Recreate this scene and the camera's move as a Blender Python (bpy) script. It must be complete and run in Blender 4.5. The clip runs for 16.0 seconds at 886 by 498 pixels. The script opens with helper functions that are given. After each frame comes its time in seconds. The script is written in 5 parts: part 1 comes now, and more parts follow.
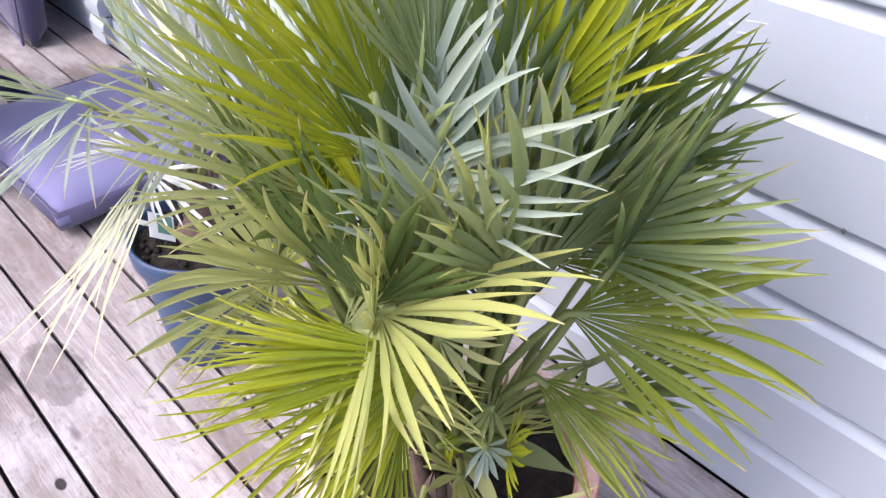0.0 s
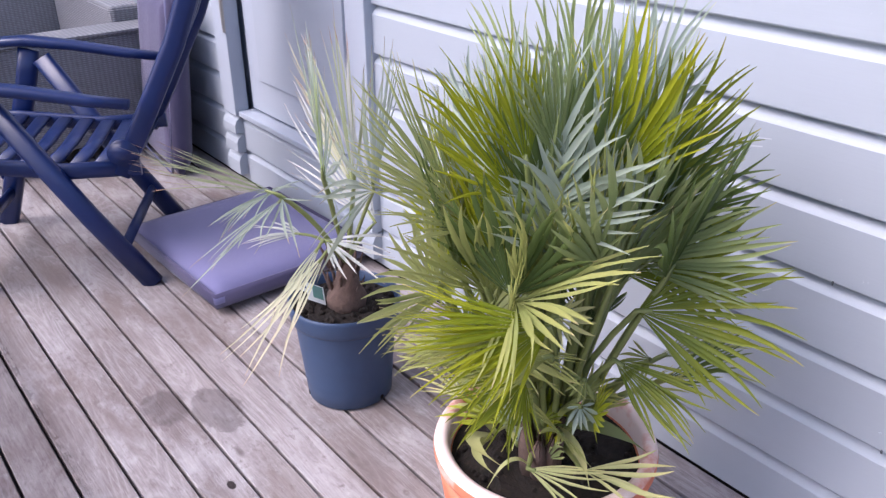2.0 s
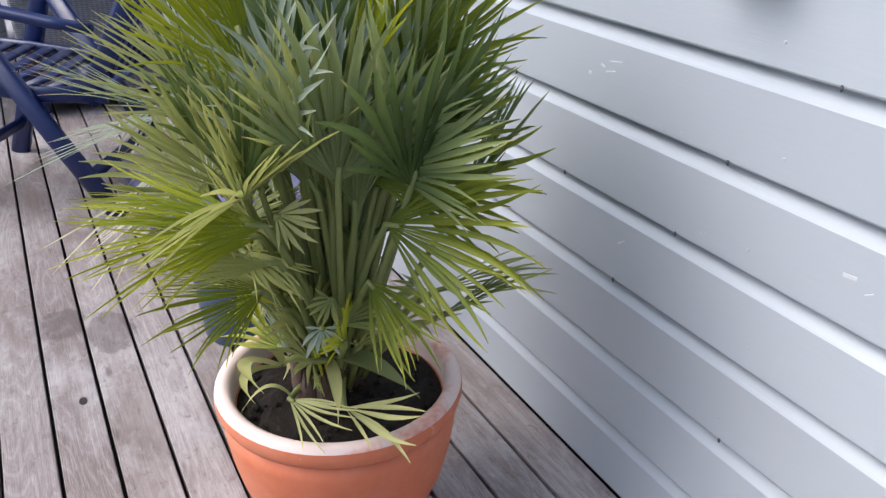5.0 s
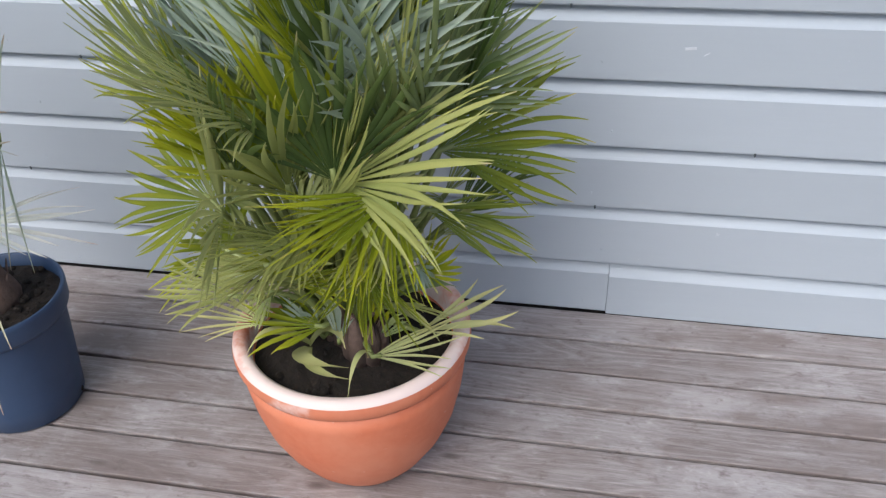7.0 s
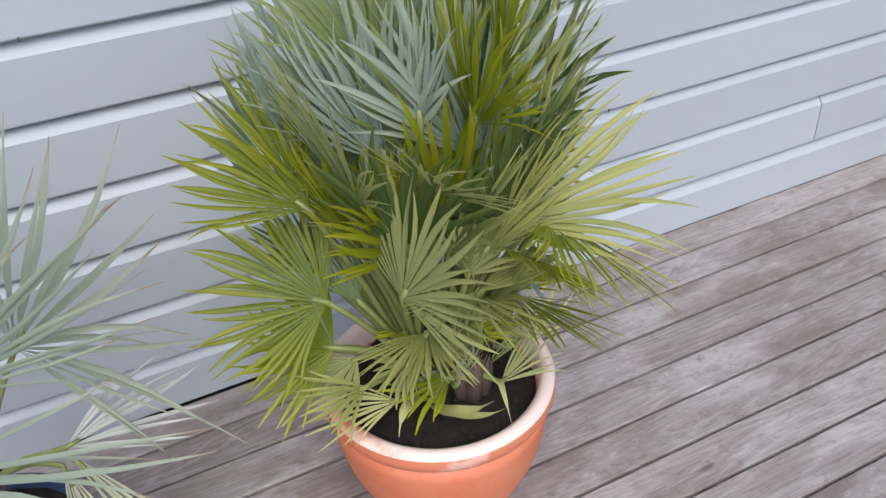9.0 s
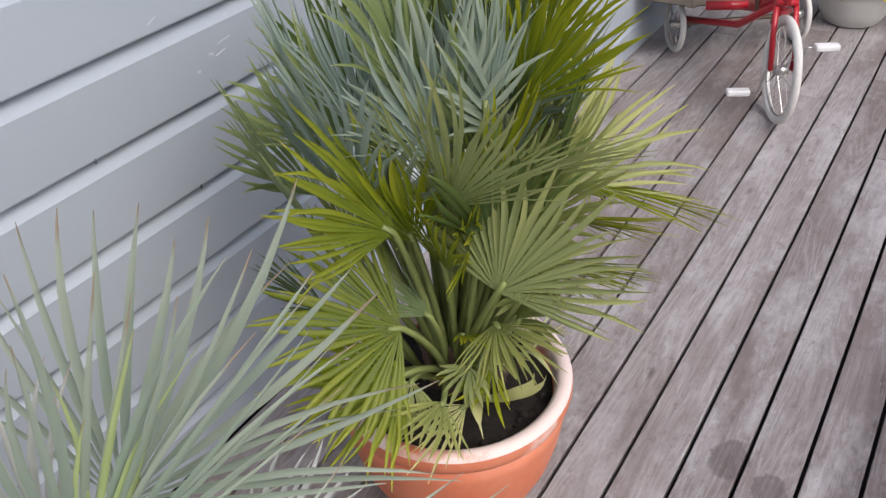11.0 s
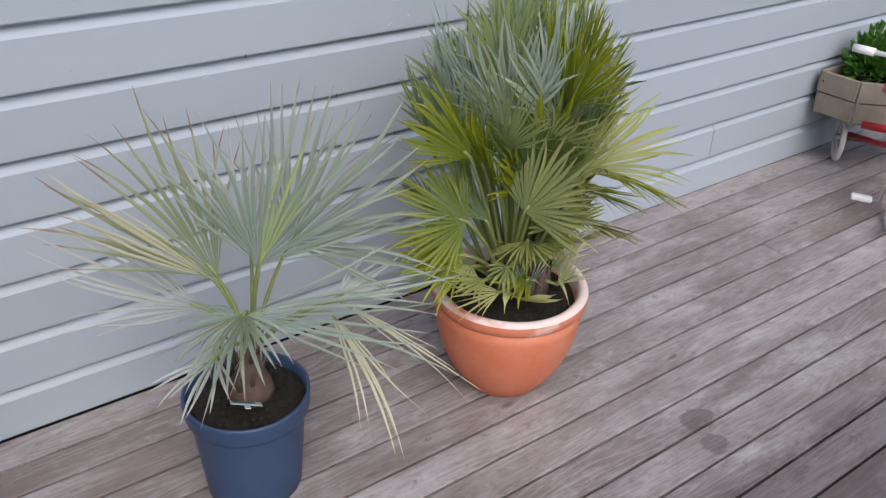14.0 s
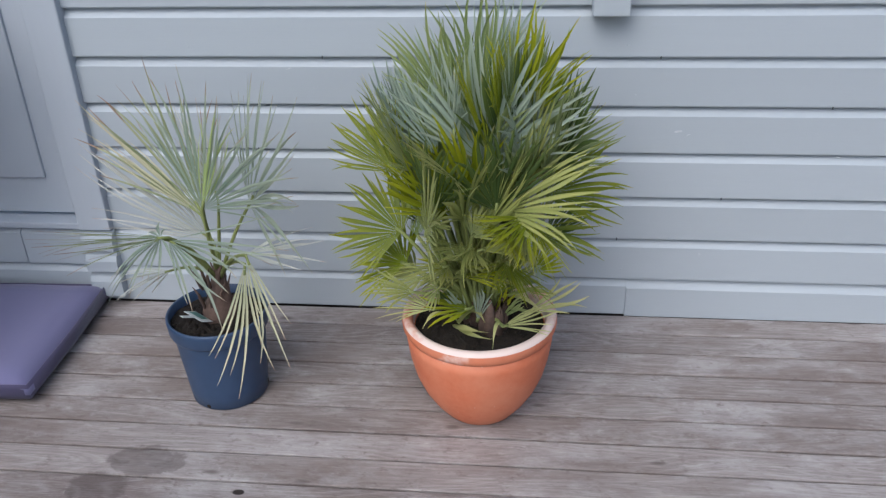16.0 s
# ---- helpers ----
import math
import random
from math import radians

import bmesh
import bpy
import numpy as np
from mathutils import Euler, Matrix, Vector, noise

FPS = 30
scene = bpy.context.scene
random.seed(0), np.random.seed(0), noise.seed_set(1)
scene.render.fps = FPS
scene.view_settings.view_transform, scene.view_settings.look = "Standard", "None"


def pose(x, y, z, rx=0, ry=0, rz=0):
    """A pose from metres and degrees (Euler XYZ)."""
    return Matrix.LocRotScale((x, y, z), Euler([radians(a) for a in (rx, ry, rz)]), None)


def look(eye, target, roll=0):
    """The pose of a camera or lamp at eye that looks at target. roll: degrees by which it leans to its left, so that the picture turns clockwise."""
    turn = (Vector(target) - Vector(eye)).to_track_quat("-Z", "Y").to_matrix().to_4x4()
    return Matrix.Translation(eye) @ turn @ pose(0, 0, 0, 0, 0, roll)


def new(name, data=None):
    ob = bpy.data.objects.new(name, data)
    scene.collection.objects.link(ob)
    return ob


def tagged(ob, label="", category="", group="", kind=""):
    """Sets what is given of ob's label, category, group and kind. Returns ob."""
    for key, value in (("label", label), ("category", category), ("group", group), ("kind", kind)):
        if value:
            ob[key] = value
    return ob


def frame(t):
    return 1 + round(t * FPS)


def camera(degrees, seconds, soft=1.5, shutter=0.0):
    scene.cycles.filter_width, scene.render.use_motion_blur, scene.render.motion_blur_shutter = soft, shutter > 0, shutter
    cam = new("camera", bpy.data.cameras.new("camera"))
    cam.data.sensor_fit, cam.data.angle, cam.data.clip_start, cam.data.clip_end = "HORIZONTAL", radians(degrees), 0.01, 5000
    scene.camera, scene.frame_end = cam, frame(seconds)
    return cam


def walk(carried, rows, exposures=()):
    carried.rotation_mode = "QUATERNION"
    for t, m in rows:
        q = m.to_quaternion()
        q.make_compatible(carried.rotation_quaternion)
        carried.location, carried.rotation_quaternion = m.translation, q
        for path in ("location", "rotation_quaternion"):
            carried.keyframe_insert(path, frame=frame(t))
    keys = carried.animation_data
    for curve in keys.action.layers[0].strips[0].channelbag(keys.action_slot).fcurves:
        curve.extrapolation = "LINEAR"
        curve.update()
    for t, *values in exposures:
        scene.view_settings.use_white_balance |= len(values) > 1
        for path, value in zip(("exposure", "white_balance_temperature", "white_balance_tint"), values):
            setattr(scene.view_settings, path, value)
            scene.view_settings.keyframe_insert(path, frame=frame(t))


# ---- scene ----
import itertools

cam = camera(54.81, 16.0, soft=1.35, shutter=0.0)
PATH = [
    (0.0, 0.4984, -0.9514, 1.1902, 52.709, 0.495, 48.451),
    (0.5, 0.5589, -0.9828, 1.1762, 54.731, 1.219, 48.481),
    (1.0, 0.6305, -1.1903, 1.2519, 57.497, 0.896, 46.636),
    (1.5, 0.6966, -1.3437, 1.2948, 60.837, 0.56, 46.935),
    (2.0, 0.8002, -1.3493, 1.2868, 63.437, 0.565, 52.01),
    (2.5, 0.824, -1.1873, 1.2141, 65.915, 0.255, 59.939),
    (3.0, 0.958, -0.9469, 1.1615, 67.178, 0.463, 67.098),
    (3.5, 1.0437, -0.7827, 1.0869, 67.807, 0.277, 72.762),
    (4.0, 1.0789, -0.7325, 1.038, 68.421, -0.077, 74.354),
    (4.5, 1.0835, -0.7469, 1.0552, 66.625, -0.608, 71.033),
    (7.0, 0.328, -1.513, 1.215, 55.109, 1.884, 10.615),
    (7.5, 0.0376, -1.5352, 1.2159, 53.444, 1.467, -0.748),
    (8.0, -0.1596, -1.4631, 1.2328, 52.603, 2.23, -9.164),
    (8.5, -0.3492, -1.4805, 1.3018, 53.836, 2.519, -17.808),
    (11.0, -0.9247, -1.0333, 1.303, 54.015, 2.396, -58.069),
    (11.5, -1.1292, -1.0746, 1.3183, 52.785, 2.534, -62.555),
    (12.0, -1.2981, -0.9783, 1.3368, 53.535, 2.374, -65.406),
    (12.5, -1.3861, -0.939, 1.3551, 54.764, 1.678, -66.9),
    (13.0, -1.4227, -1.0879, 1.4149, 56.597, 0.43, -60.894),
    (13.5, -1.415, -1.4316, 1.4764, 57.713, -1.443, -48.747),
    (14.0, -1.2908, -1.8167, 1.4711, 59.322, -1.983, -35.774),
    (14.5, -0.9408, -2.008, 1.4264, 61.775, -2.098, -24.826),
    (15.0, -0.6256, -2.2478, 1.4643, 62.118, -1.38, -14.681),
    (15.5, -0.2697, -2.3267, 1.4823, 61.335, -0.183, -4.106),
    (16.0, 0.0715, -2.3126, 1.5089, 61.11, 1.617, 5.75),
]
EXPOSURES = [
    (0.0, 1.33, 6020, 21), (0.5, 1.28, 5930, 28), (1.0, 1.10, 5900, 38), (1.5, 0.91, 5860, 38), (2.0, 0.85, 5900, 24), (2.5, 0.83, 5930, 20), (3.0, 0.90, 6150, 16), (3.5, 0.93, 6170, 14),
    (4.5, 0.79, 6160, 13), (7.0, 0.24, 6000, 9), (8.5, 0.30, 6030, 10), (11.0, 0.18, 6220, 12), (12.5, 0.11, 6200, 12), (14.5, 0.0, 5990, 11), (16.0, -0.02, 5890, 8),
]
walk(cam, [(r[0], pose(*r[1:])) for r in PATH], EXPOSURES)

# ---- sky and sun: open shade, light from the open side of the deck ----
world = bpy.data.worlds.new("sky")
scene.world = world
world.use_nodes = True
wt = world.node_tree
sky = wt.nodes.new("ShaderNodeTexSky")
sky.sky_type, sky.sun_disc = "NISHITA", False
sky.sun_elevation, sky.sun_rotation = radians(48), radians(200)
sky.dust_density, sky.air_density = 4.0, 1.0
wt.links.new(sky.outputs["Color"], wt.nodes["Background"].inputs["Color"])
wt.nodes["Background"].inputs["Strength"].default_value = 0.15
sun = new("sun", bpy.data.lights.new("sun", "SUN"))
sun.data.energy, sun.data.angle, sun.data.color = 1.5, radians(45), (1.0, 0.97, 0.92)
sun.matrix_world = look((-1.5, -4.0, 5.0), (0, 0, 0))

# ---- materials ----
def material(name):
    m = bpy.data.materials.new(name)
    m.use_nodes = True
    return m, m.node_tree, m.node_tree.nodes["Principled BSDF"]


def node(t, kind, **values):
    n = t.nodes.new("ShaderNode" + kind)
    for k, v in values.items():
        n.inputs[k.replace("_", " ")].default_value = v
    return n


def noise_tex(t, vector, scale, detail=4.0, rough=0.55, stretch=None):
    if stretch:
        mp = node(t, "Mapping")
        mp.inputs["Scale"].default_value = stretch
        t.links.new(vector, mp.inputs["Vector"])
        vector = mp.outputs["Vector"]
    n = node(t, "TexNoise", Scale=scale, Detail=detail, Roughness=rough)
    t.links.new(vector, n.inputs["Vector"])
    return n.outputs["Fac"]


def ramp(t, fac, stops):
    r = node(t, "ValToRGB")
    e = r.color_ramp.elements
    while len(e) < len(stops):
        e.new(0.5)
    for el, (p, c) in zip(e, stops):
        el.position, el.color = p, (*c, 1) if len(c) == 3 else c
    t.links.new(fac, r.inputs["Fac"])
    return r.outputs["Color"]


def math_node(t, op, a, b=None, c=None, clamp=False):
    n = t.nodes.new("ShaderNodeMath")
    n.operation, n.use_clamp = op, clamp
    for i, v in enumerate((a, b, c)):
        if v is None:
            continue
        if isinstance(v, (int, float)):
            n.inputs[i].default_value = v
        else:
            t.links.new(v, n.inputs[i])
    return n.outputs[0]


def mix(t, fac, a, b, blend="MIX"):
    n = t.nodes.new("ShaderNodeMix")
    n.data_type, n.blend_type = "RGBA", blend
    for i, v in ((0, fac), (6, a), (7, b)):
        if isinstance(v, (int, float)):
            n.inputs[i].default_value = v
        elif isinstance(v, tuple):
            n.inputs[i].default_value = (*v, 1)
        else:
            t.links.new(v, n.inputs[i])
    return n.outputs[2]


def bump(t, bsdf, height, strength=0.3, distance=0.002):
    b = node(t, "Bump", Strength=strength, Distance=distance)
    t.links.new(height, b.inputs["Height"])
    t.links.new(b.outputs["Normal"], bsdf.inputs["Normal"])


def place(t):
    """World place of the shaded point."""
    return node(t, "NewGeometry").outputs["Position"]


def local(t, jitter=0.0):
    """Object coordinates, shifted by a random amount for each object."""
    co = node(t, "TexCoord").outputs["Object"]
    if jitter:
        ad = t.nodes.new("ShaderNodeVectorMath")
        ad.operation = "MULTIPLY_ADD"
        oi = node(t, "ObjectInfo")
        t.links.new(oi.outputs["Random"], ad.inputs[0])
        ad.inputs[1].default_value = (jitter, jitter * 0.7, jitter * 1.3)
        t.links.new(co, ad.inputs[2])
        co = ad.outputs[0]
    return co


def plain(name, colour, rough=0.5, metal=0.0, grain=0.12, scale=40.0, relief=0.15, fine=0.0015):
    m, t, b = material(name)
    co = local(t)
    f = noise_tex(t, co, scale, 6)
    f2 = noise_tex(t, co, scale * 0.12, 3)
    dark = tuple(c * (1 - grain) for c in colour)
    light = tuple(min(1, c * (1 + grain)) for c in colour)
    c1 = mix(t, f, dark, light)
    c2 = mix(t, math_node(t, "MULTIPLY", f2, 0.5), c1, tuple(c * (1 - 1.6 * grain) for c in colour))
    t.links.new(c2, b.inputs["Base Color"])
    b.inputs["Metallic"].default_value = metal
    t.links.new(math_node(t, "MULTIPLY_ADD", f2, 0.25, rough - 0.12), b.inputs["Roughness"])
    bump(t, b, f, relief, fine)
    return m


def painted_boards(name, colour, seed=9.0, stretch=(1.5, 30, 30)):
    """Brush-painted boards: faint grain under the paint, grime and small chips."""
    m, t, b = material(name)
    co = local(t, seed)
    grain = noise_tex(t, co, 6.0, 6, 0.6, stretch)
    blot = noise_tex(t, co, 3.5, 4)
    chips = noise_tex(t, co, 28.0, 5, 0.7)
    rnd = node(t, "ObjectInfo").outputs["Random"]
    base = mix(t, rnd, tuple(c * 0.95 for c in colour), tuple(c * 1.04 for c in colour))
    base = mix(t, math_node(t, "MULTIPLY", grain, 0.35), base, tuple(c * 0.86 for c in colour))
    base = mix(t, math_node(t, "MULTIPLY", blot, 0.3), base, (colour[0] * 0.93, colour[1] * 0.95, colour[2] * 0.93))
    spot = ramp(t, chips, ((0.0, (0, 0, 0)), (0.70, (0, 0, 0)), (0.74, (1, 1, 1))))
    base = mix(t, math_node(t, "MULTIPLY", spot, 0.25), base, (0.72, 0.74, 0.76))
    t.links.new(base, b.inputs["Base Color"])
    t.links.new(math_node(t, "MULTIPLY_ADD", blot, 0.25, 0.36), b.inputs["Roughness"])
    bump(t, b, math_node(t, "ADD", grain, math_node(t, "MULTIPLY", spot, -0.4)), 0.25, 0.0015)
    return m


def ellipse(t, pos, x, y, rx, ry, wobble):
    """1 inside a ragged spot on the deck, 0 outside."""
    sep = node(t, "SeparateXYZ")
    t.links.new(pos, sep.inputs[0])
    dx = math_node(t, "DIVIDE", math_node(t, "SUBTRACT", sep.outputs[0], x), rx)
    dy = math_node(t, "DIVIDE", math_node(t, "SUBTRACT", sep.outputs[1], y), ry)
    d = math_node(t, "SQRT", math_node(t, "ADD", math_node(t, "MULTIPLY", dx, dx), math_node(t, "MULTIPLY", dy, dy)))
    d = math_node(t, "ADD", d, wobble)
    return math_node(t, "SUBTRACT", 1.0, math_node(t, "MULTIPLY_ADD", d, 6.0, -5.5, clamp=True), clamp=True)


def deck_wood():
    """Weathered grey decking: long grain, pale scuffs, knots, damp spots and boards still wet with rain."""
    m, t, b = material("weathered_decking")
    co = local(t, 7.0)
    pos = place(t)
    grain = noise_tex(t, co, 5.0, 8, 0.65, (1.2, 34, 34))
    fine = noise_tex(t, co, 14.0, 8, 0.7, (1.5, 60, 60))
    blot = noise_tex(t, co, 2.2, 5, 0.6, (1, 3.5, 3.5))
    scuff = noise_tex(t, co, 9.0, 7, 0.75, (1, 2.2, 2.2))
    rnd = node(t, "ObjectInfo").outputs["Random"]
    # each board has its own grey-brown, paler where the sun has bleached it, with long stains and scuffed patches
    tone = mix(t, rnd, (0.205, 0.168, 0.158), (0.385, 0.343, 0.332))
    cloud = noise_tex(t, co, 3.2, 6, 0.7, (1, 2.4, 2.4))
    mottle = noise_tex(t, co, 26.0, 8, 0.75, (1, 1.7, 1.7))
    bleach = noise_tex(t, pos, 1.7, 5, 0.65, (1, 1.6, 1.6))
    col = mix(t, ramp(t, bleach, ((0.42, (0, 0, 0)), (0.66, (0.5, 0.5, 0.5)))), tone, (0.40, 0.380, 0.380))
    col = mix(t, ramp(t, grain, ((0.34, (0, 0, 0)), (0.60, (1, 1, 1)))), mix(t, 0.45, col, (0.105, 0.080, 0.074)), col)
    # flame figure: contour lines of slow growth noise, drawn out along the board
    growth = noise_tex(t, co, 1.5, 1.5, 0.4, (0.8, 7, 7))
    rings = math_node(t, "SINE", math_node(t, "MULTIPLY", growth, 120.0))
    col = mix(t, ramp(t, rings, ((0.55, (0, 0, 0)), (1.0, (0.17, 0.17, 0.17)))), col, (0.60, 0.57, 0.56))
    col = mix(t, ramp(t, math_node(t, "MULTIPLY", rings, -1.0), ((0.65, (0, 0, 0)), (1.0, (0.22, 0.22, 0.22)))), col, (0.12, 0.092, 0.085))
    col = mix(t, ramp(t, fine, ((0.50, (0, 0, 0)), (0.72, (0.6, 0.6, 0.6)))), col, (0.57, 0.54, 0.53))
    col = mix(t, ramp(t, blot, ((0.44, (0, 0, 0)), (0.66, (0.85, 0.85, 0.85)))), col, (0.175, 0.138, 0.126))
    col = mix(t, ramp(t, scuff, ((0.58, (0, 0, 0)), (0.74, (0.4, 0.4, 0.4)))), col, (0.56, 0.545, 0.545))
    col = mix(t, ramp(t, cloud, ((0.50, (0, 0, 0)), (0.66, (0.5, 0.5, 0.5)))), col, (0.50, 0.48, 0.485))
    col = mix(t, ramp(t, mottle, ((0.32, (0.8, 0.8, 0.8)), (0.45, (0, 0, 0)))), col, (0.145, 0.112, 0.102))
    col = mix(t, math_node(t, "MULTIPLY", ramp(t, mottle, ((0.56, (0, 0, 0)), (0.70, (0.7, 0.7, 0.7)))), ramp(t, cloud, ((0.46, (0.1, 0.1, 0.1)), (0.62, (0.7, 0.7, 0.7))))), col, (0.62, 0.595, 0.59))
    # knots
    mp = node(t, "Mapping")
    mp.inputs["Scale"].default_value = (3.2, 9.0, 0.0)
    t.links.new(co, mp.inputs["Vector"])
    vor = node(t, "TexVoronoi", Scale=1.0)
    t.links.new(mp.outputs["Vector"], vor.inputs["Vector"])
    knot = ramp(t, vor.outputs["Distance"], ((0.0, (1, 1, 1)), (0.035, (0.8, 0.8, 0.8)), (0.09, (0, 0, 0))))
    col = mix(t, math_node(t, "MULTIPLY", knot, 0.7), col, (0.055, 0.037, 0.032))
    # damp and rain
    wob = math_node(t, "MULTIPLY_ADD", noise_tex(t, pos, 11.0, 7, 0.72), 1.7, -0.85)
    sep = node(t, "SeparateXYZ")
    t.links.new(pos, sep.inputs[0])
    out = math_node(t, "MULTIPLY_ADD", sep.outputs[1], -14.0, -14.5)
    wet = math_node(t, "ADD", out, math_node(t, "MULTIPLY", wob, 0.7), clamp=True)
    pool = math_node(t, "ADD", math_node(t, "MULTIPLY_ADD", sep.outputs[1], -16.0, -19.6), math_node(t, "MULTIPLY", wob, 5.0), clamp=True)
    spots = None
    for x, y, rx, ry in ((-0.975, -0.845, 0.075, 0.05), (-0.895, -0.745, 0.095, 0.055), (0.250, -0.880, 0.048, 0.036), (0.222, -0.962, 0.040, 0.036), (-2.35, -1.38, 0.22, 0.03)):
        s = ellipse(t, pos, x, y, rx, ry, wob)
        spots = s if spots is None else math_node(t, "MAXIMUM", spots, s)
    damp = math_node(t, "MAXIMUM", math_node(t, "MULTIPLY", spots, 0.48), math_node(t, "MULTIPLY", wet, 0.55))
    col = mix(t, damp, col, (0.052, 0.036, 0.033))
    hole = ellipse(t, pos, -0.62, -0.84, 0.015, 0.009, math_node(t, "MULTIPLY", wob, 0.3))
    col = mix(t, math_node(t, "MULTIPLY", hole, 1.0), col, (0.02, 0.013, 0.011))
    t.links.new(col, b.inputs["Base Color"])
    rough = math_node(t, "MULTIPLY_ADD", grain, 0.2, 0.40)
    rough = math_node(t, "MULTIPLY_ADD", wet, -0.28, rough)
    rough = math_node(t, "MULTIPLY_ADD", pool, -0.3, rough)
    t.links.new(math_node(t, "MAXIMUM", rough, 0.05), b.inputs["Roughness"])
    h = math_node(t, "MULTIPLY_ADD", fine, 0.5, math_node(t, "MULTIPLY", grain, 0.9))
    h = math_node(t, "MULTIPLY", h, math_node(t, "SUBTRACT", 1.0, math_node(t, "MULTIPLY", pool, 0.9)))
    bump(t, b, h, 0.55, 0.0025)
    return m


def leaf(name, base, tip, dry, dry_at=0.93, see_through=0.38, spread=0.25):
    """Palm leaf: colour runs from the hub (v 0) to the tip (v 1), each leaflet a little different."""
    m, t, b = material(name)
    uv = node(t, "UVMap")
    sep = node(t, "SeparateXYZ")
    t.links.new(uv.outputs["UV"], sep.inputs[0])
    v = sep.outputs[1]
    rnd = node(t, "ObjectInfo").outputs["Random"]
    isl = node(t, "NewGeometry").outputs["Random Per Island"]
    co = local(t, 5.0)
    blot = noise_tex(t, co, 9.0, 4)
    streak = noise_tex(t, uv.outputs["UV"], 6.0, 5, 0.6, (40, 1.2, 1))
    f = math_node(t, "ADD", math_node(t, "POWER", v, 1.6), math_node(t, "MULTIPLY_ADD", isl, 0.6, -0.35), clamp=True)
    f = math_node(t, "ADD", f, math_node(t, "MULTIPLY_ADD", rnd, 0.5, -0.25), clamp=True)
    col = mix(t, f, base, tip)
    col = mix(t, math_node(t, "MULTIPLY", streak, spread), col, tuple(c * 0.6 for c in base))
    col = mix(t, math_node(t, "MULTIPLY", blot, 0.3), col, tuple(c * 1.25 for c in tip))
    edge = math_node(t, "MULTIPLY_ADD", v, 18.0, math_node(t, "MULTIPLY_ADD", isl, 2.2, -18.0 * dry_at - 1.1), clamp=True)
    col = mix(t, math_node(t, "MULTIPLY", edge, 0.85), col, dry)
    t.links.new(col, b.inputs["Base Color"])
    b.inputs["Roughness"].default_value = 0.42
    b.inputs["Specular IOR Level"].default_value = 0.4
    bump(t, b, streak, 0.25, 0.001)
    tr = node(t, "BsdfTranslucent")
    t.links.new(mix(t, 0.5, col, tip), tr.inputs["Color"])
    ms = t.nodes.new("ShaderNodeMixShader")
    ms.inputs[0].default_value = see_through
    t.links.new(b.outputs[0], ms.inputs[1])
    t.links.new(tr.outputs[0], ms.inputs[2])
    t.links.new(ms.outputs[0], t.nodes["Material Output"].inputs["Surface"])
    return m


def terracotta(name, chalk):
    """Fired clay, with chalky bloom where chalk is high."""
    m, t, b = material(name)
    co = local(t)
    f = noise_tex(t, co, 55.0, 6, 0.6)
    big = noise_tex(t, co, 7.0, 5, 0.6)
    col = mix(t, f, (0.56, 0.150, 0.068), (0.66, 0.20, 0.10))
    col = mix(t, ramp(t, big, ((0.40, (0, 0, 0)), (0.72, (0.6, 0.6, 0.6)))), col, (0.66, 0.28, 0.17))
    white = ramp(t, big, ((0.66 - chalk, (0, 0, 0)), (0.78 - chalk, (1, 1, 1))))
    speck = ramp(t, noise_tex(t, co, 40.0, 3, 0.7), ((0.70, (0, 0, 0)), (0.76, (0.7, 0.7, 0.7))))
    col = mix(t, math_node(t, "MAXIMUM", math_node(t, "MULTIPLY", white, 0.88), speck), col, (0.80, 0.69, 0.65))
    t.links.new(col, b.inputs["Base Color"])
    b.inputs["Roughness"].default_value = 0.62
    bump(t, b, f, 0.2, 0.001)
    return m


def soil_mat():
    m, t, b = material("potting_soil")
    co = local(t)
    f = noise_tex(t, co, 90.0, 6, 0.7)
    t.links.new(ramp(t, f, ((0.35, (0.006, 0.004, 0.003)), (0.6, (0.018, 0.012, 0.008)), (0.75, (0.055, 0.034, 0.021)))), b.inputs["Base Color"])
    b.inputs["Roughness"].default_value = 0.95
    bump(t, b, f, 0.9, 0.006)
    return m


def wicker_mat(name, colour):
    m, t, b = material(name)
    co = local(t)
    w1 = node(t, "TexWave", Scale=38.0, Distortion=0.6)
    w1.bands_direction = "Z"
    w2 = node(t, "TexWave", Scale=16.0, Distortion=0.4)
    w2.bands_direction = "Y"
    for w in (w1, w2):
        t.links.new(co, w.inputs["Vector"])
    h = math_node(t, "MULTIPLY", w1.outputs["Fac"], math_node(t, "MULTIPLY_ADD", w2.outputs["Fac"], 0.6, 0.4))
    f = noise_tex(t, co, 60, 4)
    col = mix(t, h, tuple(c * 0.35 for c in colour), colour)
    t.links.new(mix(t, math_node(t, "MULTIPLY", f, 0.4), col, tuple(c * 1.4 for c in colour)), b.inputs["Base Color"])
    b.inputs["Roughness"].default_value = 0.5
    bump(t, b, h, 0.8, 0.004)
    return m


def cloth(name, colour):
    m, t, b = material(name)
    co = local(t)
    weave = noise_tex(t, co, 350.0, 3)
    blot = noise_tex(t, co, 7.0, 5)
    col = mix(t, weave, tuple(c * 0.85 for c in colour), tuple(c * 1.1 for c in colour))
    col = mix(t, math_node(t, "MULTIPLY", blot, 0.4), col, tuple(c * 0.72 for c in colour))
    t.links.new(col, b.inputs["Base Color"])
    b.inputs["Roughness"].default_value = 0.85
    b.inputs["Sheen Weight"].default_value = 0.25
    bump(t, b, math_node(t, "MULTIPLY_ADD", blot, 2.0, weave), 0.35, 0.003)
    return m


